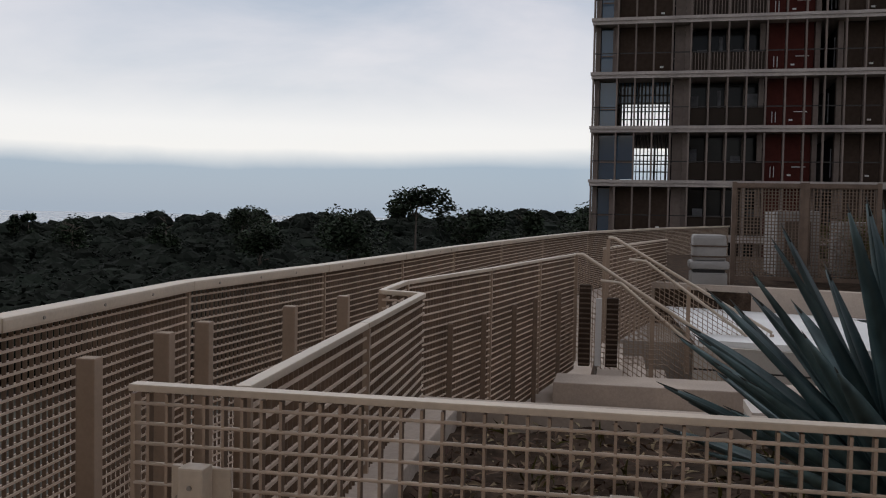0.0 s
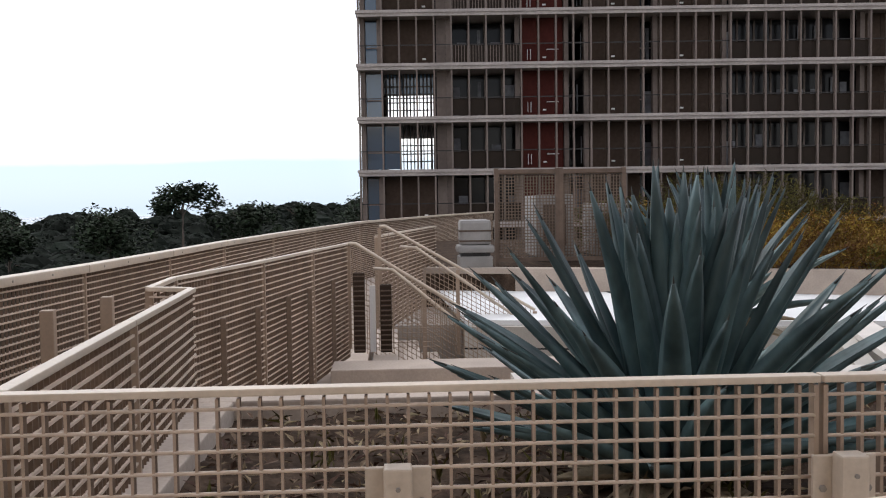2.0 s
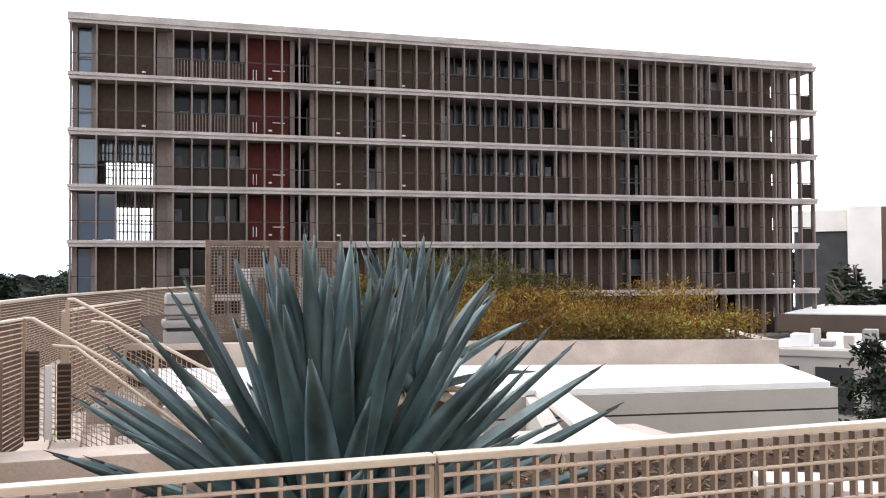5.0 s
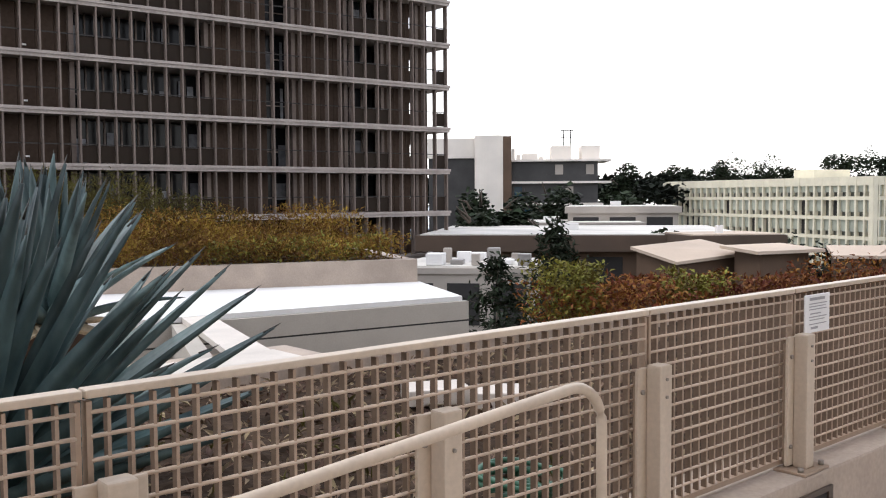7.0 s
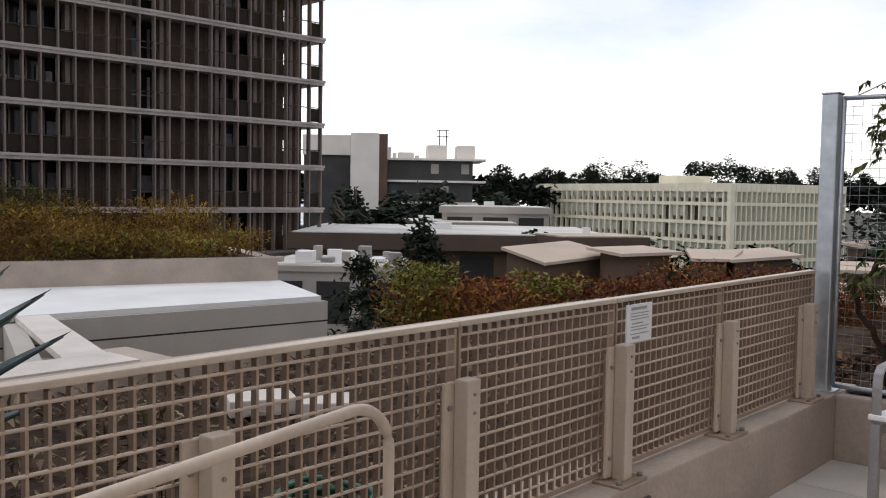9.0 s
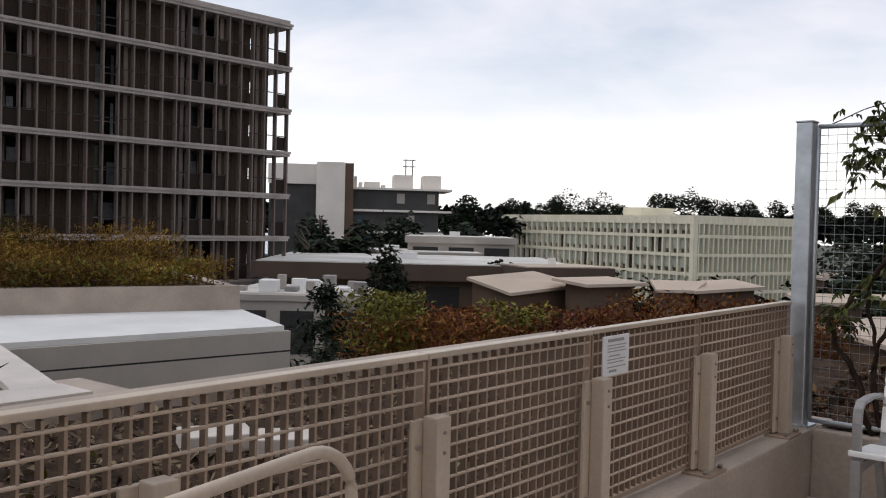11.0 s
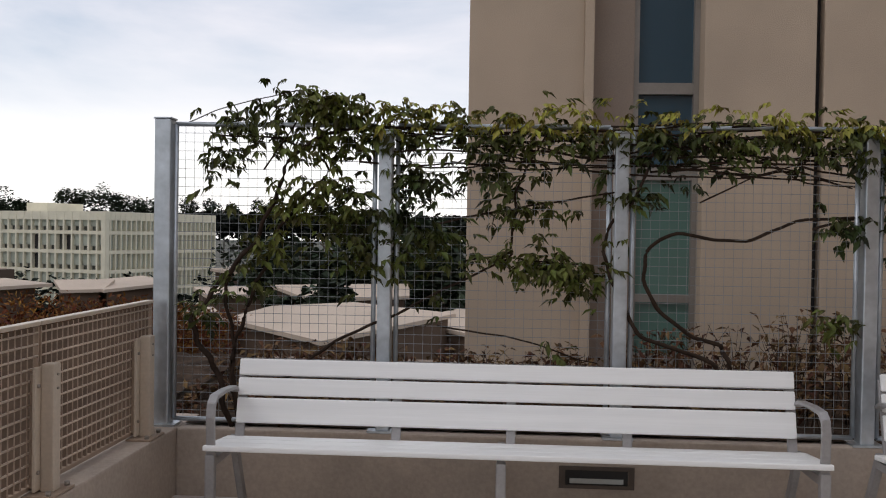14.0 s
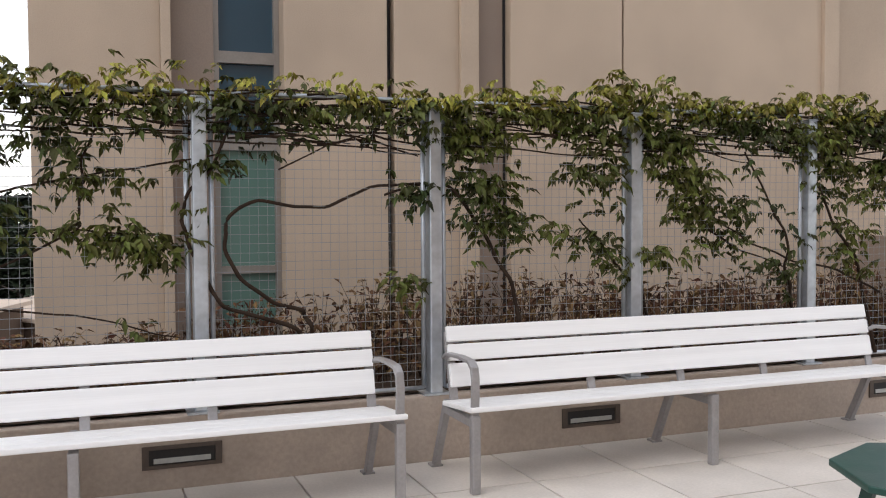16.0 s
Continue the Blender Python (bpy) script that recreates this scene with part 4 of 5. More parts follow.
def fence_post(x, big):
    p = thing("fence_post", "galvanised steel fence post bolted to the upstand", "post", (x, FY, CURB_Z), group="fence posts")
    h = FT - CURB_Z + (0.06 if big else 0)
    w = 0.048 if big else 0.039
    part("post_body", chamfer(box(bmesh.new(), -w, -0.05, 0.01, w, 0.05, h), 0.008), GALV, p)
    part("foot_plate", box(bmesh.new(), -0.085, -0.07, 0, 0.085, 0.08, 0.012), GALV, p)
    part("cap", chamfer(box(bmesh.new(), -w - 0.004, -0.054, h, w + 0.004, 0.054, h + 0.01), 0.003), GALV, p)


def fence_panel(x0, x1):
    p = thing("wire_fence", "welded wire mesh panel in a galvanised tube frame", "fence", (x0, FY, CURB_Z + 0.04), group="fence panels")
    w, h = x1 - x0, FT - CURB_Z - 0.005
    for a, b in (((0, 0, 0), (0, 0, h)), ((w, 0, 0), (w, 0, h)), ((0, 0, 0), (w, 0, 0)), ((0, 0, h), (w, 0, h))):
        part("frame_tube", tube(bmesh.new(), [a, b], 0.014, 8), GALV, p)
    b = bmesh.new()
    n = int(w / 0.0508)
    for i in range(1, n):
        x = w * i / n
        beam(b, (x, 0.003, 0.01), (x, 0.003, h - 0.01), 0.0019, 0.0019, (0, 1, 0))
    n = int(h / 0.0508)
    for i in range(1, n):
        z = h * i / n
        beam(b, (0.01, -0.002, z), (w - 0.01, -0.002, z), 0.0028, 0.0028)
    tagged(part("wire_mesh", b, WIRE, p), kind="stuff")


for i, x in enumerate(FX):
    fence_post(x, i == 0)
for a, b in zip(FX, FX[1:]):
    fence_panel(a + 0.066, b - 0.066)

vine = thing("climbing_vine", "climbing vine with drooping green leaves over the mesh fence", "vine", (0, FY, CURB_Z))
rng = random.Random(77)
sprays = []


def stem(pts, r0, r1, wig=0.03, shoots=0, drop=0.3):
    """A woody stem smoothed through pts (x, z), weaving about the fence; shoots leaf out along its upper half."""
    path = []
    for (xa, za), (xb, zb) in zip(pts, pts[1:]):
        for k in range(6):
            q = k / 6
            path.append((xa + (xb - xa) * q + rng.gauss(0, wig * 0.4) + wig * math.sin(5 * za + 4 * q + xa * 3), 0.03 * math.sin(3 * (xa + q)) + rng.gauss(0, 0.012), za + (zb - za) * q + rng.gauss(0, wig * 0.4)))
    path.append((pts[-1][0], 0, pts[-1][1]))
    for _ in range(2):
        path = [path[0]] + [tuple((a + 2 * b + c) / 4 for a, b, c in zip(*t3)) for t3 in zip(path, path[1:], path[2:])] + [path[-1]]
    part("stem", tube(bmesh.new(), path, r0 * 1.3, 6, r1 / r0), VINE_STEM, vine)
    for _ in range(shoots):
        k = rng.randrange(len(path) // 3, len(path))
        sprays.append(path[k])
    return path


TOPZ = FT - CURB_Z + 0.04
# woody trunks and arching canes, each through its bends (x, z over the upstand)
stem([(-1.2, 0.0), (-1.25, 0.3), (-1.37, 0.45), (-1.43, 0.62), (-1.33, 0.79), (-1.11, 1.04), (-0.92, 1.3), (-0.89, 1.51), (-0.67, 1.72), (-0.34, 1.76), (0.4, 1.72)], 0.015, 0.006, shoots=14)
stem([(-1.14, 0.0), (-1.16, 0.33), (-1.18, 0.52), (-1.25, 0.7), (-1.24, 0.89), (-1.11, 1.04)], 0.010, 0.007)
stem([(-1.16, 0.1), (-1.18, 0.46), (-1.13, 0.67), (-1.05, 0.89), (-0.92, 1.14), (-0.84, 1.24), (-0.6, 1.5), (-0.9, 1.68), (-1.3, 1.70)], 0.011, 0.004, shoots=10)
stem([(-0.85, 0.3), (-0.71, 0.43), (-0.53, 0.55), (-0.28, 0.65), (0.02, 0.81), (0.27, 0.94), (0.43, 1.04)], 0.009, 0.005, 0.015, shoots=3)
stem([(1.66, 0.1), (1.65, 0.43), (1.61, 0.54), (1.41, 0.6), (1.23, 0.75), (1.16, 0.93), (1.2, 1.09), (1.35, 1.17), (1.6, 1.13), (1.77, 1.13), (2.0, 1.25), (2.34, 1.27)], 0.011, 0.007, 0.012)
stem([(3.0, 0.1), (2.97, 0.52), (2.84, 0.78), (2.69, 1.02), (2.51, 1.26), (2.34, 1.27), (2.1, 1.2)], 0.012, 0.006, 0.015, shoots=4)
stem([(1.62, 0.2), (1.58, 0.43), (1.38, 0.51), (1.15, 0.57), (1.06, 0.73), (0.96, 0.96), (0.94, 1.08), (0.99, 1.23), (1.13, 1.35), (1.2, 1.6), (1.3, 1.74)], 0.011, 0.006, 0.012, shoots=3)
stem([(0.0, 1.2), (0.14, 1.24), (0.39, 1.28), (0.74, 1.35), (1.0, 1.39), (1.13, 1.42)], 0.006, 0.004, 0.012, shoots=2)
stem([(0.3, 0.98), (0.40, 1.04), (0.43, 1.23), (0.45, 1.43), (0.58, 1.62), (0.62, 1.74)], 0.007, 0.004, 0.015, shoots=6)
stem([(0.16, 1.0), (0.35, 1.02), (0.56, 1.0), (0.8, 0.98)], 0.005, 0.003, 0.015, shoots=6)
stem([(0.0, 0.62), (0.16, 0.59), (0.44, 0.56), (0.73, 0.47), (0.92, 0.42)], 0.005, 0.003, 0.015, shoots=1)
stem([(1.2, 1.72), (1.45, 1.72), (1.82, 1.59), (2.06, 1.45), (2.34, 1.44)], 0.005, 0.003, 0.012)
stem([(1.48, 1.34), (1.79, 1.51), (2.16, 1.6)], 0.004, 0.003, 0.012)
stem([(3.92, 0.2), (3.88, 0.64), (3.7, 0.72), (3.56, 0.89), (3.4, 1.05)], 0.009, 0.004, 0.015, shoots=8)
stem([(4.2, 1.1), (4.39, 0.99), (4.63, 0.84), (5.07, 0.69)], 0.007, 0.004, 0.015, shoots=4)
stem([(5.12, 0.1), (5.12, 0.42), (5.04, 0.67), (5.07, 0.87), (4.96, 1.07), (4.7, 1.5)], 0.011, 0.005, 0.015, shoots=5)
stem([(5.9, 0.5), (5.53, 0.67), (5.12, 0.73), (4.77, 0.87), (4.53, 0.99), (4.2, 1.3)], 0.007, 0.004, 0.015, shoots=6)
stem([(5.9, 0.05), (5.7, 0.7), (5.4, 1.2), (5.1, 1.65)], 0.011, 0.005, shoots=8)
for _ in range(110):
    x = rng.uniform(-0.6, 6.8)
    ln = rng.uniform(0.5, 1.4)
    z = TOPZ + rng.uniform(-0.28, 0.03)
    stem([(x, z), (x + ln * 0.5, z + rng.uniform(-0.06, 0.05)), (x + ln, z + rng.uniform(-0.12, 0.05))], 0.0055, 0.003, 0.03)
# loose canes arching above the top rail
stem([(-1.5, 1.76), (-1.25, 1.86), (-1.0, 1.92), (-0.8, 1.96), (-0.6, 1.9), (-0.4, 1.78)], 0.0026, 0.002, 0.012, shoots=8)
stem([(-1.0, 1.5), (-0.85, 1.75), (-0.75, 1.9), (-0.55, 1.93)], 0.004, 0.002, 0.012, shoots=5)
nodes = []


def spray(x, y, z, n, spread, hang):
    """n compound leaves about a place, hanging below it."""
    for _ in range(max(1, int(n * 0.95))):
        q = rng.random()
        nodes.append((x + rng.gauss(0, spread), y + rng.gauss(0, 0.06), z - abs(rng.gauss(0, hang)) * q + rng.gauss(0, 0.03)))


# thick growth along the top, with hanging bunches
x = -1.3
while x < 7.8:
    dense = 4 if x < -0.9 else 9 if x < -0.3 else 15 if x < 2.4 else 21
    bulge = 0.07 + 0.11 * (0.5 + 0.5 * noise.noise(Vector((x * 1.7, 0, 4)))) + (0.13 if 3.3 < x < 4.2 else 0.05 if x > 4.9 else 0)
    spray(x, -0.02, TOPZ + bulge * rng.uniform(-0.6, 1.0), dense, 0.07, 0.14)
    x += 0.05
for cx, cz, n, sp, hg in ((-0.8, 1.98, 30, 0.09, 0.08), (-0.52, 1.90, 36, 0.12, 0.08), (-1.15, 1.80, 34, 0.10, 0.10), (-1.27, 1.62, 34, 0.08, 0.14), (-0.21, 1.86, 50, 0.12, 0.10), (-0.6, 1.43, 90, 0.16, 0.16), (-0.45, 1.28, 150, 0.16, 0.2), (-0.35, 1.05, 70, 0.10, 0.12), (-0.9, 1.3, 40, 0.15, 0.12), (-0.11, 1.5, 90, 0.10, 0.25), (-0.05, 1.15, 60, 0.12, 0.15),
                           (0.3, 1.55, 40, 0.12, 0.2), (0.45, 1.35, 24, 0.05, 0.2), (0.78, 0.98, 90, 0.09, 0.13), (0.62, 1.05, 34, 0.07, 0.1), (0.2, 1.0, 22, 0.14, 0.05), (1.12, 1.4, 30, 0.12, 0.06), (0.6, 1.3, 14, 0.06, 0.15),
                           (2.6, 1.6, 130, 0.12, 0.25), (2.75, 1.3, 110, 0.11, 0.2), (2.85, 1.1, 50, 0.10, 0.15), (3.05, 1.05, 30, 0.12, 0.10), (3.35, 0.98, 20, 0.12, 0.08), (2.3, 1.25, 20, 0.1, 0.1), (2.24, 0.71, 30, 0.06, 0.05),
                           (3.55, 1.4, 90, 0.14, 0.2), (3.72, 1.9, 70, 0.16, 0.08), (4.07, 1.6, 130, 0.12, 0.2), (4.2, 1.38, 110, 0.12, 0.2), (4.3, 1.15, 80, 0.12, 0.15), (4.0, 0.85, 50, 0.12, 0.1), (4.6, 1.2, 40, 0.12, 0.15), (5.36, 1.6, 130, 0.14, 0.2), (5.75, 1.45, 130, 0.2, 0.2), (5.6, 1.0, 50, 0.2, 0.2), (6.3, 1.3, 140, 0.3, 0.3)):
    spray(cx, 0.0, cz, n, sp, hg)
for x, y, z in sprays:
    spray(x, y, z, 7, 0.06, 0.07)


def compound_leaves(name, places, mat, size):
    """Drooping leaves of five pointed leaflets, each folded along its rib."""
    vs, fs = [], []
    for o in places:
        a = rng.uniform(0, 2 * math.pi)
        out = Vector((math.cos(a), 0.8 * math.sin(a), rng.uniform(-0.9, 0.15))).normalized()
        side = out.cross(Vector((0, 0, 1))).normalized()
        o, ln = Vector(o), size * rng.uniform(0.75, 1.25)
        for k, (along, turn) in enumerate(((0.35, 0.95), (0.35, -0.95), (0.75, 0.65), (0.75, -0.65), (1.0, 0.0))):
            d = (out * math.cos(turn) + side * math.sin(turn) + Vector((rng.gauss(0, 0.12), rng.gauss(0, 0.12), -0.45 + rng.gauss(0, 0.15)))).normalized()
            r = d.cross(Vector((rng.gauss(0, 0.35), rng.gauss(0, 0.35), 1))).normalized()
            u = r.cross(d)
            s_ = ln * (0.8 + 0.3 * (k == 4)) * rng.uniform(0.8, 1.15)
            w, b_, n = s_ * 0.44, o + out * along * ln * 0.7, len(vs)
            vs += [b_, b_ + d * s_ * 0.38 + r * w * 0.5 + u * s_ * 0.08, b_ + d * s_ * 0.42 - u * s_ * 0.02, b_ + d * s_ * 0.38 - r * w * 0.5 + u * s_ * 0.08, b_ + d * s_ - u * s_ * 0.14]
            fs += [(n, n + 1, n + 2), (n, n + 2, n + 3), (n + 1, n + 4, n + 2), (n + 2, n + 4, n + 3)]
    return raw(name, vs, fs, mat)


# most leaves at the top of the fence take the brighter yellow-green
top_nodes = [p for k, p in enumerate(nodes) if p[2] > TOPZ - 0.03 and p[0] > -0.4 and k % 4 < 3]
chosen = set(top_nodes)
part("top_foliage", compound_leaves("top_foliage", top_nodes, LEAF_TOP, 0.062), LEAF_TOP, vine, "yellow-green leaves along the top")
part("foliage", compound_leaves("foliage", [p for p in nodes if p not in chosen], LEAF_VINE, 0.070), LEAF_VINE, vine)

# bed behind the fence
back_bed = thing("back_planter", "soil bed of withered shrubs between fence and facade", "planter", (0, 0, 0))
bumpy("soil_bed", -1.9, 6.68, 9.0, 9.6, 70, 24, 0.30, 0.08, SOIL, 9.3, back_bed)
bumpy("mulch_edge", -1.47, 6.365, 8.9, 6.75, 120, 8, 0.402, 0.02, SOIL, 3.1, back_bed)
part("bed_edge", box(bmesh.new(), -2.05, 6.6, -0.5, -1.9, 9.6, 0.33), STUCCO_D, back_bed)
part("bed_edge", box(bmesh.new(), -1.9, 9.45, -0.5, -0.02, 9.6, 0.36), STUCCO_D, back_bed)
rng = random.Random(15)
spots, b = [], bmesh.new()
for _ in range(460):
    x, y = rng.uniform(-1.8, 8.6), rng.uniform(6.65, 9.2)
    h = rng.uniform(0.15, 0.58) * (1.2 if x > 2.6 else 0.9 if x > 1.3 else 0.6)
    for _ in range(4):
        ex, ey = x + rng.gauss(0, 0.13), y + rng.gauss(0, 0.13)
        tube(b, [(x, y, 0.28), ((x + ex) / 2 + rng.gauss(0, 0.02), (y + ey) / 2, 0.28 + h * 0.6), (ex, ey, 0.28 + h)], 0.004, 3, 0.5)
        for _ in range(5):
            q = rng.uniform(0.4, 1.05)
            spots.append(((x + (ex - x) * q + rng.gauss(0, 0.03), y + (ey - y) * q + rng.gauss(0, 0.03), 0.28 + h * q), rng.uniform(0.06, 0.12)))
tagged(new("dry_shrub_twigs", mesh_of("dry_shrub_twigs", b, VINE_STEM)), "bare brown twigs of withered shrubs", "shrubs", kind="stuff")
tagged(new("dry_shrub_leaves", leaf_mesh("dry_shrub_leaves", spots, LEAF_DEAD, rng, 0.3)), "curled reddish-brown leaves on withered shrubs", "shrubs", kind="stuff")


# ---- benches ----
def bench(x, w, label):
    """Seat and back of coated slats on three cast frames; origin at the floor under the front left corner."""
    t = thing("bench", label, "bench", (x, 5.55, 0), group="terrace benches")
    for y0, y1 in ((0.0, 0.135), (0.145, 0.28), (0.29, 0.42)):
        slat = chamfer(box(bmesh.new(), 0, y0, -0.028, w, y1, 0.0), 0.008)
        part("seat_slat", slat, BENCH, t, at=pose(0, 0, 0.464, -5.2))
    # back slats lean away from the sitter
    for k, (z0, h) in enumerate(((0.495, 0.135), (0.640, 0.095), (0.745, 0.090))):
        lean = 0.24
        y0 = 0.40 + (z0 - 0.45) * lean
        p, q = Vector((0.06 - 0.002 * k, y0, z0)), Vector((0.06, y0 + h * lean, z0 + h))
        mid = (p + q) / 2
        b_ = beam(bmesh.new(), (0.05, mid.y, mid.z), (w - 0.05, mid.y, mid.z), 0.028, h, Vector((0, lean, 1)).normalized())
        part("back_slat", chamfer(b_, 0.009), BENCH, t)
    for x_ in (0.035, w / 2 - 0.05, w - 0.035):
        part("front_leg", chamfer(box(bmesh.new(), x_ - 0.025, 0.005, 0, x_ + 0.025, 0.05, 0.417), 0.008), CAST, t)
        part("rear_leg", chamfer(beam(bmesh.new(), (x_, 0.62, 0.0), (x_, 0.42, 0.42), 0.05, 0.04, (1, 0, 0)), 0.008), CAST, t)
        part("foot_pad", box(bmesh.new(), x_ - 0.035, 0.59, 0, x_ + 0.035, 0.66, 0.012), CAST, t)
        part("seat_bearer", box(bmesh.new(), x_ - 0.022, 0.05, 0.355, x_ + 0.022, 0.45, 0.396), CAST, t)
    for x_ in (0.07, w * 0.3, w * 0.5, w * 0.7, w - 0.07):
        part("back_bracket", chamfer(beam(bmesh.new(), (x_, 0.405, 0.40), (x_, 0.51, 0.80), 0.05, 0.018, (0, 1, 0)), 0.004), CAST, t)
    for x_, s_ in ((0.035, 1), (w - 0.035, -1)):
        pts = [(x_, 0.03, 0.41), (x_, 0.02, 0.60), (x_, 0.035, 0.665), (x_, 0.08, 0.695), (x_, 0.22, 0.70), (x_, 0.40, 0.69), (x_, 0.455, 0.665)]
        b_ = bmesh.new()
        for a, c in zip(pts, pts[1:]):
            beam(b_, a, Vector(c) + (Vector(c) - Vector(a)).normalized() * 0.006, 0.046, 0.020, (0, 0.3, 1) if abs(c[1] - a[1]) > abs(c[2] - a[2]) else (0, 1, 0))
        part("armrest", chamfer(b_, 0.006), CAST, t)
    return t


bench(-1.10, 3.065, "long white slatted bench with grey cast arms by the fence")
bench(2.31, 3.20, "second long white slatted bench with grey cast arms by the fence")


def kerb_light(m):
    t = thing("step_light", "recessed bronze step light with a frosted lens in the upstand", "light", (0, 0, 0), group="step lights")
    t.matrix_basis = m
    for c in ((-0.21, 0, -0.062, 0.21, 0.012, -0.042), (-0.21, 0, 0.042, 0.21, 0.012, 0.062), (-0.21, 0, -0.042, -0.175, 0.012, 0.042), (0.175, 0, -0.042, 0.21, 0.012, 0.042)):
        part("bezel", box(bmesh.new(), *c), BEZEL, t)
    part("recess", box(bmesh.new(), -0.175, -0.004, -0.042, 0.175, 0.002, 0.042), DARK, t)
    part("lens", chamfer(box(bmesh.new(), -0.15, 0.0025, -0.034, 0.15, 0.008, -0.006), 0.002), LAMPGLASS, t)


for x in (0.92, 3.45, 5.98):
    kerb_light(pose(x, CURB_Y - 0.001, 0.178, 0, 0, 180))
kerb_light(pose(CURB_X + 0.001, 3.80, 0.26, 0, 0, -90))

table = thing("picnic_table", "dark green painted table with splayed legs", "table", (3.69, 3.78, 0))
part("tabletop", chamfer(tube(bmesh.new(), [(0, 0, 0.42), (0, 0, 0.45)], 0.50, 8), 0.006), GREENPLASTIC, table)
for a in range(4):
    ca, sa = math.cos(a * 1.5708 + 0.4), math.sin(a * 1.5708 + 0.4)
    part("leg", beam(bmesh.new(), (0.34 * ca, 0.34 * sa, 0.42), (0.44 * ca, 0.44 * sa, 0.0), 0.05, 0.05, (ca, sa, 0)), GREENPLASTIC, table)

# ---- facade beyond the fence ----
fac = thing("apartment_facade", "beige stucco building with tall narrow windows", "building", (0, 9.5, -1.0))
TOP = 10.0
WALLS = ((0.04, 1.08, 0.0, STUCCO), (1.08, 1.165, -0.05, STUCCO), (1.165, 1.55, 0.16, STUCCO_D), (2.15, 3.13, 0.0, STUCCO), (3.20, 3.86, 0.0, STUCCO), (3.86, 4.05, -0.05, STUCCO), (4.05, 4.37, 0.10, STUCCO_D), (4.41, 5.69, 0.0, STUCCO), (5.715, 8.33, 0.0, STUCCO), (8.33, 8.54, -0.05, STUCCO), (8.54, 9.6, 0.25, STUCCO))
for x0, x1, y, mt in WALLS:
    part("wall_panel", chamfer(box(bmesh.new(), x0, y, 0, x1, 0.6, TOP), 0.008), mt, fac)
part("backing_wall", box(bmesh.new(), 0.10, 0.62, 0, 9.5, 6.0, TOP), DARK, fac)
for x in (3.13, 4.37, 5.69):
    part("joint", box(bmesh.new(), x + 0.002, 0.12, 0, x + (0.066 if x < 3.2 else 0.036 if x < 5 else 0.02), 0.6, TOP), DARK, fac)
win = part("window", box(bmesh.new(), 1.552, 0.20, 0, 1.60, 0.34, TOP), FRAME, fac, "bronze-framed strip window")
part("window_frame", box(bmesh.new(), 2.10, 0.20, 0, 2.148, 0.34, TOP), FRAME, win)
for z0, z1 in ((1.0, 1.45), (1.93, 2.0), (3.06, 3.2), (3.85, 3.955), (5.2, 5.34), (6.6, 6.7)):
    part("window_frame", box(bmesh.new(), 1.60, 0.21, z0, 2.10, 0.33, z1), FRAME, win)
for z0, z1, mt in ((1.45, 1.93, GLASS_G), (2.0, 3.06, GLASS_G), (3.2, 3.85, GLASS_D), (3.955, 5.2, GLASS_D), (5.34, 6.6, GLASS_G), (6.7, TOP, GLASS_D)):
    part("pane", box(bmesh.new(), 1.60, 0.27, z0, 2.10, 0.29, z1), mt, win)
part("roof_slab", box(bmesh.new(), 0.0, -0.1, TOP, 9.65, 6.1, TOP + 0.3), STUCCO, fac)
side = thing("end_wall", "dark brown concrete wall at the far end of the planter", "wall", (8.6, 8.6, 0.2), kind="structure")
part("wall_body", box(bmesh.new(), 0, -1.0, 0, 3.0, 0.6, 1.0), STUCCO_D, side)


# ---- land, sea, distance ----
def land(x, y):
    d = math.hypot(x, y)
    return -13.0 - 6.0 * min(1, max(0, (d - 60) / 200)) - 30 * min(1, max(0, (d - 260) / 700)) * (1 if x < 0 else 0.3)


vs, fs = [(0, 0, -13.0)], []
RINGS, SEG = (30, 60, 100, 150, 220, 300, 420, 600, 850, 1200, 1800, 3000, 4700), 72
for r in RINGS:
    for k in range(SEG):
        a = 2 * math.pi * k / SEG
        x, y = r * math.cos(a), r * math.sin(a)
        vs.append((x, y, land(x, y) + (1.5 * noise.noise(Vector((x * 0.01, y * 0.01, 1))) if r < 1500 else 0)))
for k in range(SEG):
    fs.append((0, 1 + k, 1 + (k + 1) % SEG))
for j in range(len(RINGS) - 1):
    for k in range(SEG):
        a, b = 1 + j * SEG + k, 1 + j * SEG + (k + 1) % SEG
        fs.append((a, b, b + SEG, a + SEG))
tagged(new("ground", raw("ground", vs, fs, EARTH)), "dark scrub-covered ground falling away to the sea", kind="structure")
bm = bmesh.new()
prism(bm, [(-4800, -3500), (-950, -2600), (-900, -500), (-1000, 900), (-1500, 2600), (-4800, 2600)], -46, -44)
tagged(new("water", mesh_of("water", bm, WATER)), "pale grey-blue sea under haze", kind="structure")
bm = box(bmesh.new(), -2.0, -3.4, -13, 9.0, 6.6, -0.61)
box(bm, -46, -3.4, -13, -9.0, -0.4, -0.72)
box(bm, -30, -0.4, -13, -13.5, 10.2, -0.31)
tagged(new("wall_building_below", mesh_of("wall_building_below", bm, CAMPUS)), "concrete building carrying the terrace", kind="structure")
bm = box(bmesh.new(), -46, -3.3, -0.7, -9.0, -0.4, -0.4)
tagged(new("pavement_roof_edge", mesh_of("pavement_roof_edge", bm, CONC)), "concrete roof deck along the guard rail", kind="structure")


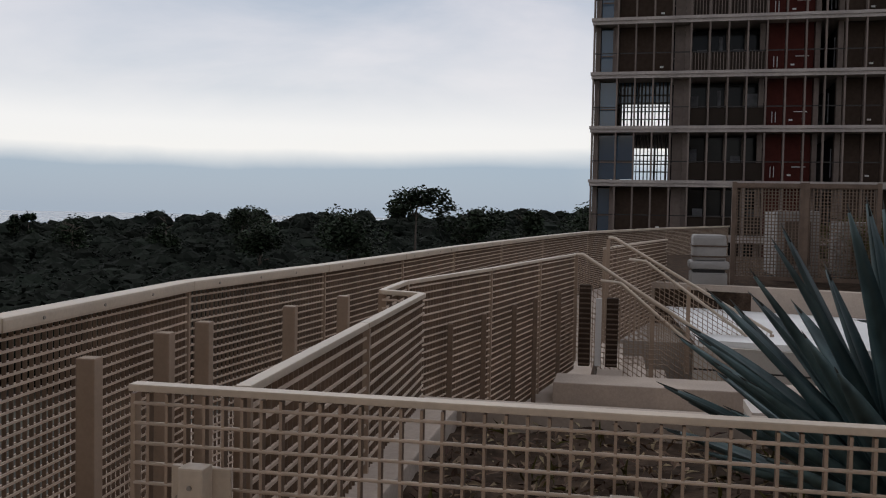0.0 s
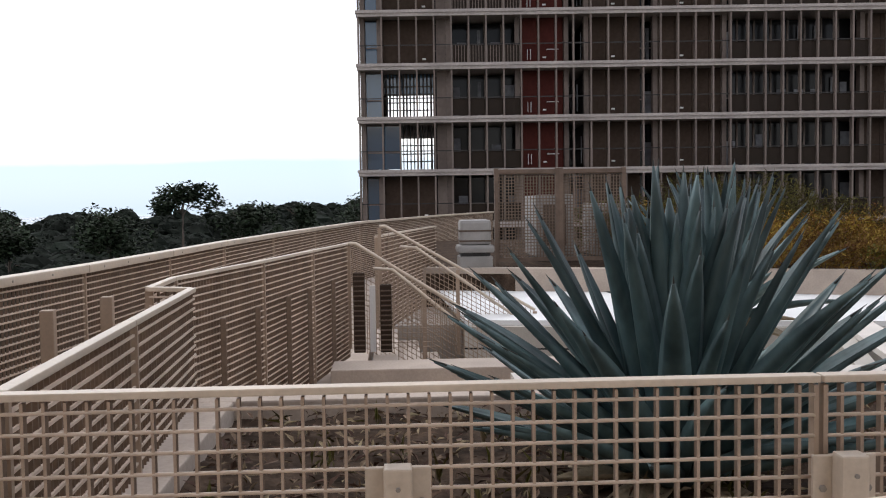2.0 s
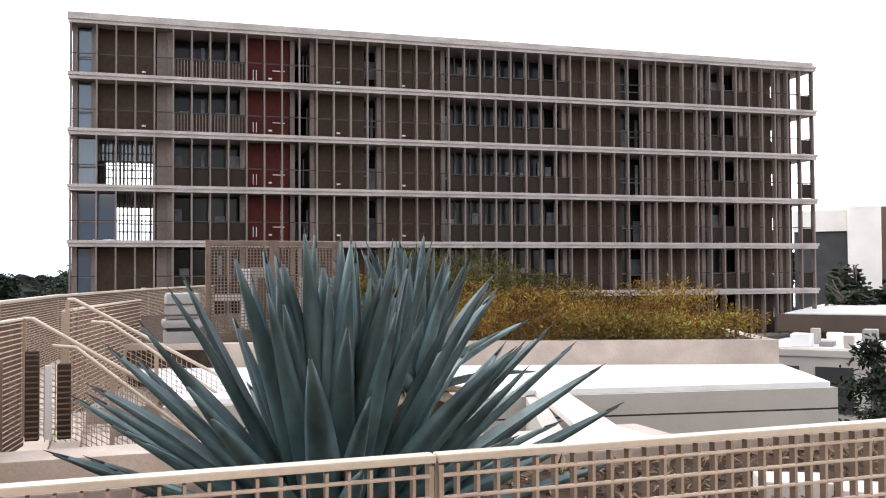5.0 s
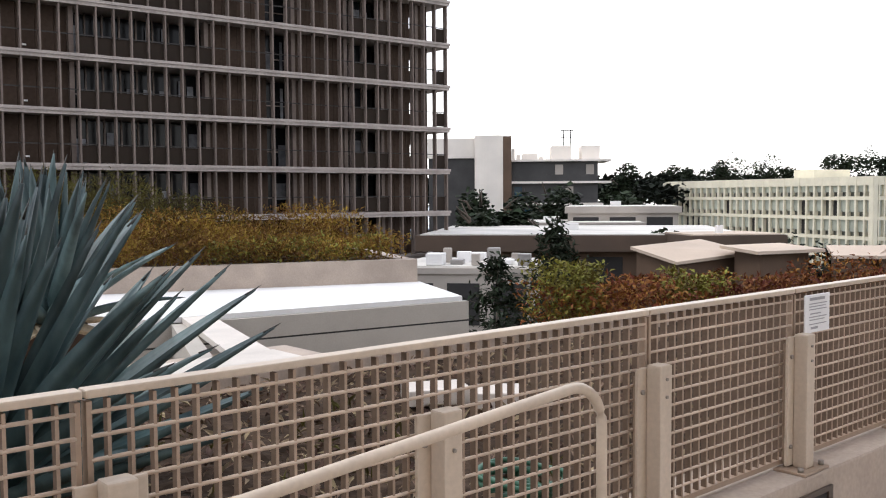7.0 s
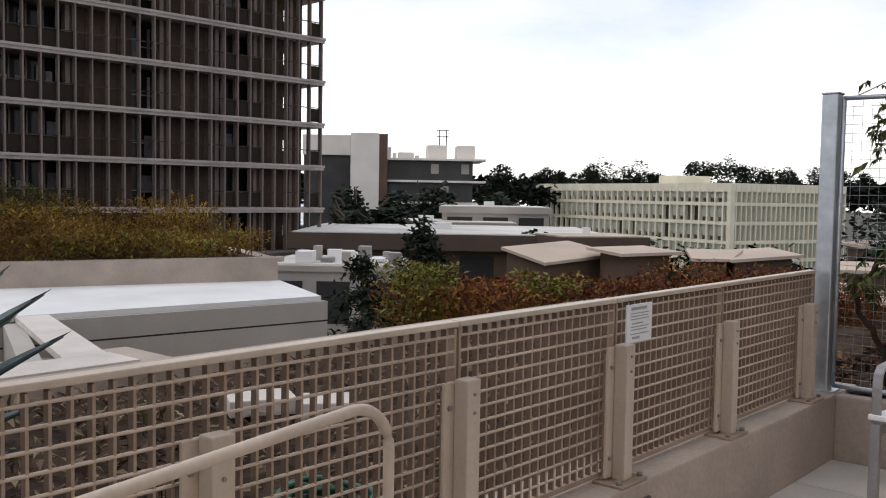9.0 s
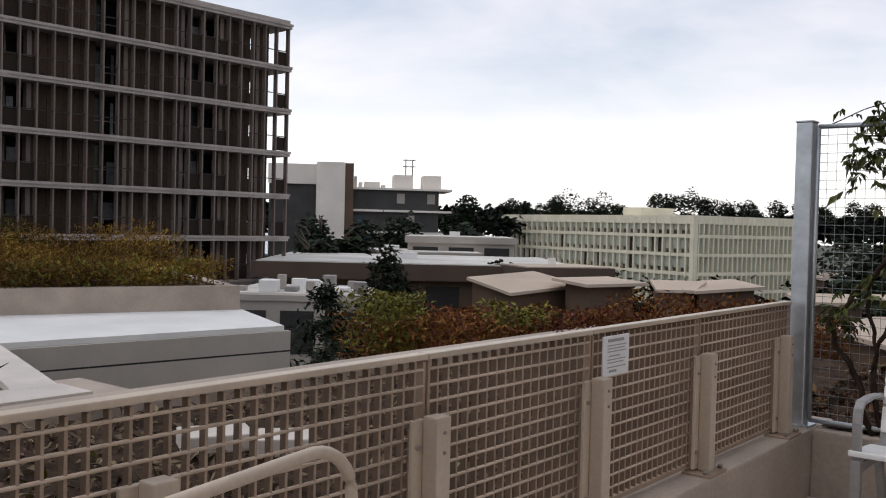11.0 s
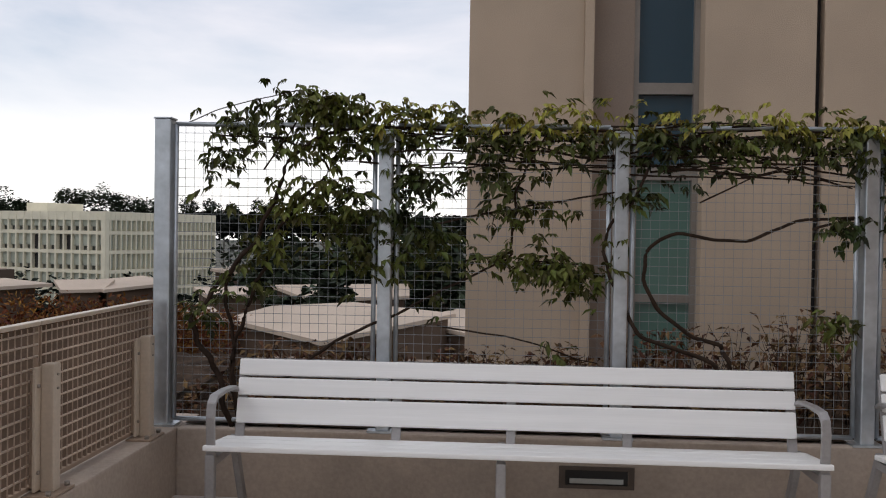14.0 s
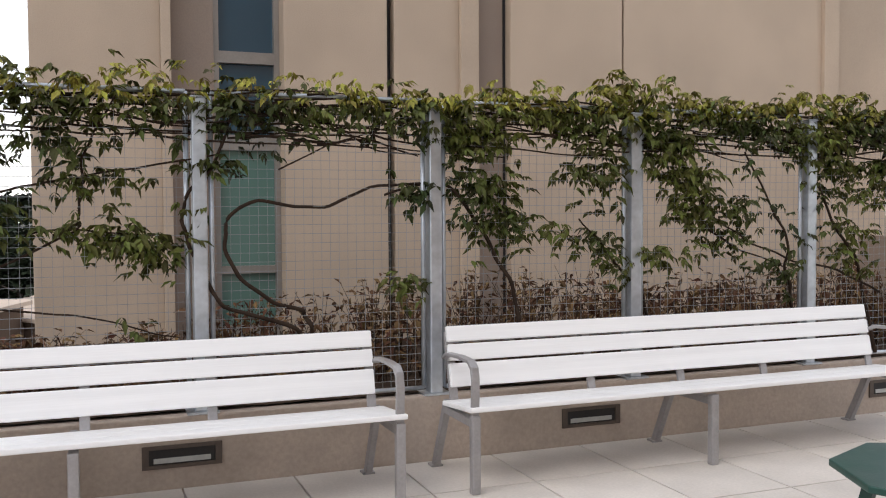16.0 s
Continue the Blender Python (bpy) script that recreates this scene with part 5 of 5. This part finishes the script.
def crown_spots(rng, cx, cy, cz, rx, rz, n, size):
    """Leaf clumps in a few lobes, thick at the rim, with gaps."""
    lobes = [(cx + rng.gauss(0, rx * 0.45), cy + rng.gauss(0, rx * 0.45), cz + rng.uniform(-0.5, 0.6) * rz, rx * rng.uniform(0.3, 0.6)) for _ in range(7)]
    out = []
    for _ in range(n):
        x, y, z, r = lobes[rng.randrange(7)]
        d = Vector((rng.gauss(0, 1), rng.gauss(0, 1), rng.gauss(0, 1))).normalized() * r * rng.uniform(0.55, 1.05)
        out.append(((x + d.x, y + d.y, z + d.z * min(1.0, rz / rx * 1.1)), rng.uniform(0.6, 1.3) * size))
    return out


def tree(at, height, spread, seed, label, n=900, size=0.5, trunk=0.45, bare=0.4, name="tree", mat=None):
    r = random.Random(seed)
    t = thing(name, label, "tree", at)
    b = bmesh.new()
    top = (r.gauss(0, 0.3), r.gauss(0, 0.3), height * (0.66 + 0.2 * bare))
    tube(b, [(0, 0, -1.0), (top[0] * 0.3, top[1] * 0.3, height * 0.35), top], trunk, 7, 0.25)
    for _ in range(9):
        a, q = r.uniform(0, 6.28), r.uniform(bare, 0.85)
        s = (top[0] * q, top[1] * q, height * q)
        e = (s[0] + math.cos(a) * spread * 0.4, s[1] + math.sin(a) * spread * 0.4, s[2] + height * r.uniform(0.03, 0.10))
        tube(b, [s, tuple((u + v) / 2 + r.gauss(0, 0.15) for u, v in zip(s, e)), e], trunk * 0.35, 5, 0.3)
    part("trunk", b, BARK, t)
    sp = crown_spots(r, 0, 0, height * (1 + bare) / 2, spread, height * (1 - bare) / 2, n, size)
    part("crown", leaf_mesh("crown", sp, mat or LEAF_TREE, r, 0.0, False, 0.8), mat or LEAF_TREE, t)
    return t


def ztop(z, x, y):
    """Height of a tree whose top is at z."""
    return z - land(x, y)


# trees that stand out against the sky
for k, (x, y, z, sp, bare) in enumerate(((-155.4, -35.6, 6.0, 5.5, 0.72), (-160, -27, 2.6, 5.5, 0.5), (-150, -46, 1.2, 6, 0.4), (-209, -135.8, -0.1, 6.5, 0.3), (-245, -178, 0.5, 2.4, 0.3), (-240, -170, 1.0, 2.2, 0.3), (-190, -100, 0.6, 4, 0.4), (-230, -100, 1.6, 5, 0.5), (-200, -62, 1.0, 6, 0.4), (-215, -8, 4.2, 8, 0.4), (-190, -20, 2.4, 6, 0.4), (-205, 6, 4.0, 7, 0.4), (-160, -66, 0.5, 5, 0.4))):
    tree((x, y, land(x, y)), ztop(z, x, y), sp, 100 + k, "broad dark eucalyptus against the hazy sky" if bare > 0.6 else "dark evergreen tree on the slope towards the sea", 2600, 0.55, 0.42, bare)
for k, (d, px, zt, sp, bare) in enumerate(((150, -0.658, 6.5, 2.4, 0.5), (262, -0.634, 6.4, 3, 0.5), (265, -0.61, 7.4, 3.4, 0.55), (262, -0.590, 8.4, 3.5, 0.6), (262, -0.558, 10.6, 4.4, 0.62), (262, -0.532, 10.0, 5, 0.6), (262, -0.510, 8.8, 4, 0.6), (262, -0.489, 9.6, 3, 0.62), (250, -0.445, 11, 3.6, 0.6), (260, -0.407, 11.2, 4.6, 0.7), (260, -0.385, 9.4, 4, 0.62), (260, -0.361, 10.3, 5, 0.66), (265, -0.338, 9.0, 4.2, 0.6), (265, -0.318, 8.4, 4, 0.55), (262, -0.296, 9.6, 3.4, 0.6), (270, -0.27, 8.0, 4.5, 0.55), (265, -0.245, 9.6, 3.6, 0.6), (270, -0.22, 8.2, 4.5, 0.5), (268, -0.19, 9.4, 3.6, 0.6), (270, -0.165, 8.0, 5, 0.5), (270, -0.13, 9.2, 4, 0.6))):
    x, y = d * math.sin(px), d * math.cos(px)
    tree((x, y, land(x, y)), ztop(zt + 1.6, x, y), sp + 0.8, 140 + k, "tall slender eucalyptus behind the campus", 2000, 0.55, 0.36, bare)
# nearer conifers below the terrace
def conifer(at, height, half, seed, label, n, size, mat=None):
    """A tapered trunk with whorls of drooping boughs, open towards the tip."""
    r = random.Random(seed)
    t = thing("conifer", label, "tree", at)
    part("trunk", tube(bmesh.new(), [(0, 0, -0.5), (0.05, 0, height * 0.5), (0, 0.04, height)], 0.16, 7, 0.08), BARK, t)
    b, sp = bmesh.new(), []
    for k in range(n // 26):
        q = 1 - r.random() ** 0.75 * 0.62
        rad, a = half * (1 - q) / 0.62 * r.uniform(0.7, 1.15) + 0.08, r.uniform(0, 6.283)
        z = height * q
        e = (rad * math.cos(a), rad * math.sin(a), z + 0.22 * rad)
        tube(b, [(0, 0, z), (e[0] * 0.6, e[1] * 0.6, z + 0.05), e], 0.018, 4, 0.3)
        for _ in range(26):
            w = r.uniform(0.25, 1.05)
            sp.append(((e[0] * w + r.gauss(0, 0.10), e[1] * w + r.gauss(0, 0.10), z + 0.2 * rad * w + r.gauss(0, 0.09)), size * r.uniform(0.6, 1.3)))
    tagged(part("bough_tangle", b, BARK, t), kind="stuff")
    part("crown", leaf_mesh("crown", sp, mat or LEAF_TREE, r, 0.1, True, 0.35), mat or LEAF_TREE, t)


conifer((-14.6, 17.0, -13), 13.95, 4.2, 171, "dark conifer rising beside the roof", 7500, 0.22)
conifer((-14.4, 14.8, -13), 13.1, 4.6, 172, "broad dark conifer rising beside the roof", 5200, 0.22)
conifer((-12.2, 12.6, -13), 12.3, 3.8, 173, "dark leafy tree rising beside the roof", 4200, 0.20)
tree((-61, 59, -13), 17.8, 3.4, 174, "broad dark evergreen between the campus buildings", 3200, 0.5, 0.4, 0.06)
tree((-54.8, 51.2, -13), 16.2, 2.8, 180, "dark evergreen beside the tall apartment block", 2600, 0.5, 0.4, 0.06)
tree((-58, 63, -13), 14.5, 2.5, 178, "dark evergreen between the campus buildings", 1500, 0.6, 0.4, 0.2)
tree((-74, 82, -14), 19.6, 4.5, 175, "dark evergreen before the laboratory block", 3000, 0.6, 0.4, 0.06)
tree((-79, 80, -14), 18.5, 4.0, 179, "dark evergreen before the laboratory block", 3000, 0.6, 0.4, 0.06)
tree((-67, 86, -14), 17.6, 3.6, 176, "dark evergreen before the laboratory block", 1300, 0.8, 0.4, 0.2)
tree((-35.5, 51.5, -14), 13.8, 1.4, 177, "dark rounded tree between the campus roofs", 900, 0.35, 0.3, 0.6)

rng = random.Random(31)


def skyline(a):
    """Slope at which the tree tops stand, by the compass angle in degrees."""
    return float(np.interp(a, (170, 182, 190, 200, 210, 218, 232), (0.010, 0.006, -0.004, -0.006, -0.011, -0.020, -0.024)))


hearts = ([], [])


def heart(store, x, y, z, r, rz):
    """A lumpy closed crown core of few faces."""
    vs, fs = store
    k = len(vs)
    for j in range(5):
        for i in range(8):
            a, b_ = 2 * math.pi * i / 8, math.pi * (j + 0.5) / 5
            q = 1 + 0.45 * noise.noise(Vector((x + 2 * math.cos(a), y + 2 * math.sin(a), j * 1.7)))
            vs.append((x + r * q * math.sin(b_) * math.cos(a), y + r * q * math.sin(b_) * math.sin(a), z + rz * q * math.cos(b_)))
    for j in range(4):
        for i in range(8):
            fs.append((k + j * 8 + i, k + (j + 1) * 8 + i, k + (j + 1) * 8 + (i + 1) % 8, k + j * 8 + (i + 1) % 8))
    fs.append(tuple(k + i for i in range(8)))
    fs.append(tuple(k + 39 - i for i in range(8)))


sp = []
for _ in range(2600):
    ad = rng.uniform(170, 232)
    d = 75 + 330 * rng.random()
    x, y = d * math.cos(radians(ad)), d * math.sin(radians(ad))
    h = rng.uniform(6, 12)
    drop = 0.075 * max(0, (330 - d) / 255)
    lump = noise.noise(Vector((ad * 0.9, d * 0.012, 5))) + 0.7 * noise.noise(Vector((ad * 2.6, d * 0.03, 8)))
    top = 1.55 + d * (skyline(ad) - 0.002 - drop - abs(rng.gauss(0, 0.003)) + 0.012 * lump)
    sp += crown_spots(rng, x, y, top - h * 0.27, h * 0.40, h * 0.27, 110, 0.62)
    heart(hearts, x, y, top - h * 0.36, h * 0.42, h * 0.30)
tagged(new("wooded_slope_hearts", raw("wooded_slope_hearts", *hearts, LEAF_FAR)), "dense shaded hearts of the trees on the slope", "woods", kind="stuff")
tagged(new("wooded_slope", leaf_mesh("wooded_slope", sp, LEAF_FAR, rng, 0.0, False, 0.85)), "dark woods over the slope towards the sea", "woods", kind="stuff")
sp = []
for _ in range(1100):
    a = rng.uniform(radians(60), radians(142))
    d = 225 + 140 * rng.random()
    x, y = d * math.cos(a), d * math.sin(a)
    h = rng.uniform(7, 13)
    sp += crown_spots(rng, x, y, 1.5 + d * 0.0165 + rng.gauss(0, 0.8) - h * 0.3, h * 0.4, h * 0.3, 46, 1.6)
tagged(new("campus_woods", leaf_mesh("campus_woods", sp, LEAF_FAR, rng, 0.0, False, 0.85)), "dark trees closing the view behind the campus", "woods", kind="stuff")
sp = []
for _ in range(300):
    a = rng.uniform(radians(80), radians(138))
    d = rng.uniform(60, 170)
    x, y = d * math.cos(a), d * math.sin(a)
    sp += crown_spots(rng, x, y, -9.5 + rng.gauss(0, 1.0), 3.5, 3, 60, 1.0)
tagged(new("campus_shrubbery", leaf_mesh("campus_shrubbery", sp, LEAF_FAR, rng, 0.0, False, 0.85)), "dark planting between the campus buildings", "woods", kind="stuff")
# small pale houses among the trees towards the sea
for k in range(9):
    a, d = radians(rng.uniform(186, 224)), rng.uniform(240, 380)
    x, y = d * math.cos(a), d * math.sin(a)
    z = 1.55 - 0.040 * d
    h_ = thing("far_house", "small pale house half hidden among trees", "house", (x, y, z - 5), math.degrees(a), group="far houses")
    part("wall", box(bmesh.new(), -2, -2.6, 2, 2, 2.6, 5), CAMPUS, h_)
    part("roof", prism(bmesh.new(), [(-2.4, -3), (2.4, -3), (2.4, 3), (-2.4, 3)], 5, 5.4), CAMPUS_D, h_)


# ---- campus buildings ----
def grid_block(at, rz, w, d, top, floors, fh, bays, bays_side):
    t = thing("grid_office_block", "cream concrete office block with a grid of deep windows", "building", (at[0], at[1], at[2]), rz)
    h = top - at[2]
    part("core", box(bmesh.new(), 0.9, 0.9, 0, w - 0.9, d - 0.9, h - 0.6), CREAM_IN, t)
    for k in range(floors + 1):
        z = h - k * fh
        part("spandrel", box(bmesh.new(), 0, 0, z - (1.7 if k == 0 else 0.7), w, d, z), CREAM, t)
    hh = floors * fh
    fin = mesh_of("mullion", box(bmesh.new(), -0.2, -0.06, 0, 0.2, 0.9, hh), CREAM)
    for i in range(bays + 1):
        part("mullion", fin, CREAM, t, at=pose(w * i / bays, 0, h - hh))
    fin2 = mesh_of("mullion", box(bmesh.new(), -0.06, -0.16, 0, 0.9, 0.16, hh), CREAM)
    for i in range(bays_side + 1):
        part("mullion", fin2, CREAM, t, at=pose(w - 0.84, d * i / bays_side, h - hh))
    r = random.Random(8)
    dark = mesh_of("open_window", box(bmesh.new(), 0.2, 0.70, 0.1, w / bays - 0.2, 0.76, fh - 0.95), DARK)
    blind = mesh_of("blind", box(bmesh.new(), 0.22, 0.5, 0.85, w / bays - 0.22, 0.56, fh - 0.72), BLIND)
    for k in range(floors):
        for i in range(bays):
            m = pose(w * i / bays, 0, h - (k + 1) * fh)
            if r.random() < (0.55 if i < 9 and k < 3 and i < 3 + 2 * k else 0.05):
                part("open_window", dark, DARK, t, at=m)
            elif r.random() < 0.95:
                part("blind", blind, BLIND, t, at=m)
    side_blind = mesh_of("blind", box(bmesh.new(), w - 0.6, 0.2, 0.3, w - 0.55, d / bays_side - 0.2, fh - 0.72), BLIND)
    for k in range(floors):
        for i in range(bays_side):
            part("blind", side_blind, BLIND, t, at=pose(0, d * i / bays_side, h - (k + 1) * fh))
    part("penthouse", box(bmesh.new(), w * 0.52, d * 0.3, h, w * 0.61, d * 0.6, h + 2.0), CREAM, t)
    return t


grid_block((-138, 196, -16), -19.5, 65.8, 34.0, 4.75, 5, 3.8, 31, 24)

lab = thing("lab_building", "cream laboratory block with dark window bands and a tall stair tower", "building", (-97, 87, -14), 45)
bm = bmesh.new()
prism(bm, [(3.6, 10)] + [(5.6 - 2.0 * math.cos(k * math.pi / 12), 0.9 - 0.9 * math.sin(k * math.pi / 12)) for k in range(7)] + [(7.6, 0.0), (7.6, 10)], 0, 24.0)
part("tower_end", bm, LABCREAM, lab)
part("tower_side", box(bmesh.new(), 7.61, 0.2, 0, 8.8, 10, 23.9), CAMPUS_B, lab, "brown clad tower flank")
part("wing_wall", box(bmesh.new(), -3.0, 2.0, 0, 3.55, 10, 20.9), LABDARK, lab)
part("wing_parapet", box(bmesh.new(), -3.1, 1.4, 20.9, 3.58, 10, 23.7), LABCREAM, lab)
for k in range(5):
    zb = 5.2 + k * 3.1
    part("glass_band", box(bmesh.new(), 8.85, 2, zb, 21.0, 12, zb + 2.75), LABDARK, lab)
    part("floor_band", box(bmesh.new(), 8.85, 1.2, zb + 2.75, 21.6 + (1.2 if k > 2 else 0), 12, zb + 3.05), LABCREAM, lab)
    for i in range(8):
        if (i * 7 + k * 3) % 4 < 2:
            part("window", box(bmesh.new(), 9.2 + 1.45 * i, 1.9, zb + 0.9, 10.3 + 1.45 * i, 1.99, zb + 2.3), (GLASS_D, LABDARK, CAMPUS)[(i + k) % 3], lab)
for x0, x1, y0, h in ((8.9, 9.3, 3, 1.6), (9.6, 10.1, 4, 0.8), (10.4, 12.6, 4, 0.9), (12.9, 13.4, 4, 0.5), (14.6, 17.4, 4, 2.0), (18.9, 21.5, 4, 2.0)):
    part("roof_plant", box(bmesh.new(), x0, y0, 20.66, x1, 9, 20.66 + h), LABCREAM, lab)
for x in (16.3, 17.3):
    part("mast", box(bmesh.new(), x, 5, 22.66, x + 0.13, 5.13, 25.0), DARK, lab)
for z in (23.9, 24.85):
    part("mast_frame", box(bmesh.new(), 15.9, 5, z, 17.8, 5.1, z + 0.12), DARK, lab)


def low_block(at, rz, w, d, h, fascia, label, walls=None, roofmat=None, over=1.0):
    t = thing("low_campus_building", label, "building", at, rz)
    part("wall", box(bmesh.new(), 0, 0, 0, w, d, h - fascia), walls or CAMPUS, t)
    n = max(3, int(w / 3))
    for i in range(n):
        part("window", box(bmesh.new(), w * (i + 0.15) / n, -0.05, h - fascia - 2.2, w * (i + 0.85) / n, 0.0, h - fascia - 0.4), DARK, t)
    part("fascia", box(bmesh.new(), -over, -over, h - fascia, w + over, d + over, h - 0.05), walls if walls in (CAMPUS, CAMPUS_W) else CAMPUS_D, t)
    part("roof", box(bmesh.new(), -over + 0.3, -over + 0.3, h - 0.05, w + over - 0.3, d + over - 0.3, h + 0.02), roofmat or CAMPUS_R, t)
    part("roof_unit", box(bmesh.new(), w * 0.4, d * 0.4, h, w * 0.5, d * 0.5, h + 0.5), CAMPUS_W, t)
    return t


low_block((-46.5, 40.5, -13), 41, 19.5, 16, 12.0, 1.1, "low flat-roofed campus building with a dark fascia", CAMPUS_B, CAMPUS_P)
low_block((-66, 63, -13), 40, 16, 10, 11.9, 0.6, "pale concrete campus building with a flat roof", CAMPUS, CAMPUS_P, 0.3)
low_block((-62, 72, -13), 40, 11, 10, 13.4, 0.7, "pale concrete campus building with a flat roof", CAMPUS, CAMPUS_P, 0.3)
low_block((-31.6, 49.2, -13), 58, 4.2, 3.0, 12.1, 0.9, "brown campus building with a dark fascia", CAMPUS_B)
svc = low_block((-31, 25, -13), 40, 6, 6, 11.5, 0.3, "low white service building crowded with roof units", CAMPUS, CAMPUS_P, 0.1)
for i in range(11):
    x, y, w_, h_ = 0.3 + 0.5 * i, (1.0, 3.4, 0.4, 2.2)[i % 4], 0.35 + 0.2 * (i % 3), 0.2 + 0.15 * ((i * 5) % 4)
    part("roof_unit", chamfer(box(bmesh.new(), x, y, 11.53, x + w_, y + w_ * 1.4, 11.53 + h_), 0.03), (CAMPUS, MACHINE, CAMPUS_W)[i % 3], svc)


def sloping_house(corners, label, over=0.35):
    """A broad roof plane through its corners (x, y, z), in order, over brown walls."""
    t = thing("sloping_roof_house", label, "building", (corners[0][0], corners[0][1], -13))
    x0, y0 = corners[0][:2]
    cx, cy = sum(c[0] for c in corners) / len(corners), sum(c[1] for c in corners) / len(corners)
    b, n = bmesh.new(), len(corners)
    up, dn = [b.verts.new((x - x0, y - y0, z + 13)) for x, y, z in corners], [b.verts.new((x - x0, y - y0, z + 12.84)) for x, y, z in corners]
    b.faces.new(up)
    b.faces.new(dn[::-1])
    for i in range(n):
        b.faces.new((dn[i], dn[(i + 1) % n], up[(i + 1) % n], up[i]))
    part("roof", b, CAMPUS_R, t)
    w, inset = bmesh.new(), []
    for x, y, z in corners:
        d = math.hypot(cx - x, cy - y)
        inset.append((x + (cx - x) * over / d, y + (cy - y) * over / d, z))
    lo, hi = [w.verts.new((x - x0, y - y0, 0)) for x, y, z in inset], [w.verts.new((x - x0, y - y0, z + 12.83)) for x, y, z in inset]
    w.faces.new(lo[::-1])
    w.faces.new(hi)
    for i in range(n):
        w.faces.new((lo[i], lo[(i + 1) % n], hi[(i + 1) % n], hi[i]))
    part("wall", w, CAMPUS_B, t)


sloping_house([(-30.9, 41.4, -1.3), (-27.5, 40.8, -1.95), (-26.2, 46.0, -1.6), (-30.6, 47.7, -1.1)], "brown building with a broad tan roof beside the flat roofs")
sloping_house([(-23.1, 41.1, -1.25), (-21.9, 45.5, -1.25), (-26.0, 48.5, -1.2), (-27.0, 44.0, -1.2)], "dark brown building with a thin pale roof edge", 0.8)
sloping_house([(-22.6, 47.0, -1.15), (-21.0, 44.5, -1.5), (-19.4, 45.7, -1.5), (-20.0, 48.5, -1.15)], "small brown building with a tan roof")
sloping_house([(-19.2, 45.3, -1.5), (-17.4, 50.3, -1.35), (-20.5, 53.5, -1.2), (-22.0, 49.0, -1.3)], "brown building with a flat pale roof edge", 0.6)
sloping_house([(-9.9, 34.8, -1.75), (-5.6, 31.3, -2.1), (-1.5, 38.9, -1.75), (-5.9, 40.0, -1.45), (-8.9, 37.8, -1.5)], "brown building with a broad tan roof falling to one corner")
sloping_house([(-11.3, 47.0, -1.2), (-8.8, 44.5, -1.7), (-4.2, 46.6, -1.6), (-4.6, 50.5, -1.2)], "brown building with a long tan sloping roof")
sloping_house([(-18.6, 60.0, -1.0), (-15.2, 58.5, -1.3), (-12.5, 62.5, -1.2), (-17.9, 66.9, -0.9)], "brown building with a low tan roof among trees")
sloping_house([(-14.8, 45.6, -1.3), (-13.0, 42.2, -1.45), (-10.6, 44.0, -1.45), (-12.4, 47.4, -1.3)], "brown building with a flat tan roof")
sloping_house([(-4.0, 41.5, -2.3), (-1.0, 37.5, -2.4), (1.5, 39.8, -2.1), (-1.5, 43.5, -1.9)], "brown building with a tan sloping roof")
sloping_house([(-15.5, 35.0, -1.75), (-13.4, 31.4, -1.9), (-9.4, 33.6, -1.75), (-11.2, 37.4, -1.55)], "brown building with a tan roof edged in dark metal")
for k, (x, y, top, sp_) in enumerate(((-11.0, 53, 1.6, 3.2), (-7.6, 43.4, -0.2, 1.9), (-9.0, 56, 2.6, 3.6), (-5.5, 58, 2.6, 3.6), (-2.6, 50, 1.8, 3.2), (-0.5, 45, 0.9, 2.6), (-14.5, 56, 1.8, 2.8), (-16, 60, 1.0, 4), (-4.5, 56, 1.8, 4.0), (1.5, 48, 1.0, 3.5))):
    tree((x, y, -14), top + 14, sp_, 190 + k, "dark rounded tree among the sloping roofs", 1500, 0.45, 0.3, 0.55)

hose = thing("garden_hose", "coiled green garden hose on the mulch", "hose", (-2.05, 2.74, 0.43))
b, pts = bmesh.new(), []
for k in range(120):
    a = 2 * math.pi * k / 20
    r_ = 0.10 + 0.018 * math.sin(k * 0.7) + 0.012 * (k // 20)
    pts.append((r_ * math.cos(a), r_ * math.sin(a), 0.012 + 0.020 * (k // 30) + 0.006 * math.sin(k)))
part("hose_coil", tube(b, pts, 0.011, 6), HOSE, hose)

# ---- pavers ----
pave = mesh_of("paver", chamfer(box(bmesh.new(), -0.30, -0.30, -0.03, 0.30, 0.30, 0.0), 0.003), PAVER)
for i in range(-2, 15):
    for j in range(0, 16):
        x, y = 1.222 + 0.61 * (i - 4), 5.972 - 0.61 * j
        if CURB_X + 0.26 < x < 8.6 and -3.4 < y < 6.0:
            part("paver", pave, PAVER, FLOOR, at=pose(x, y, 0.0))
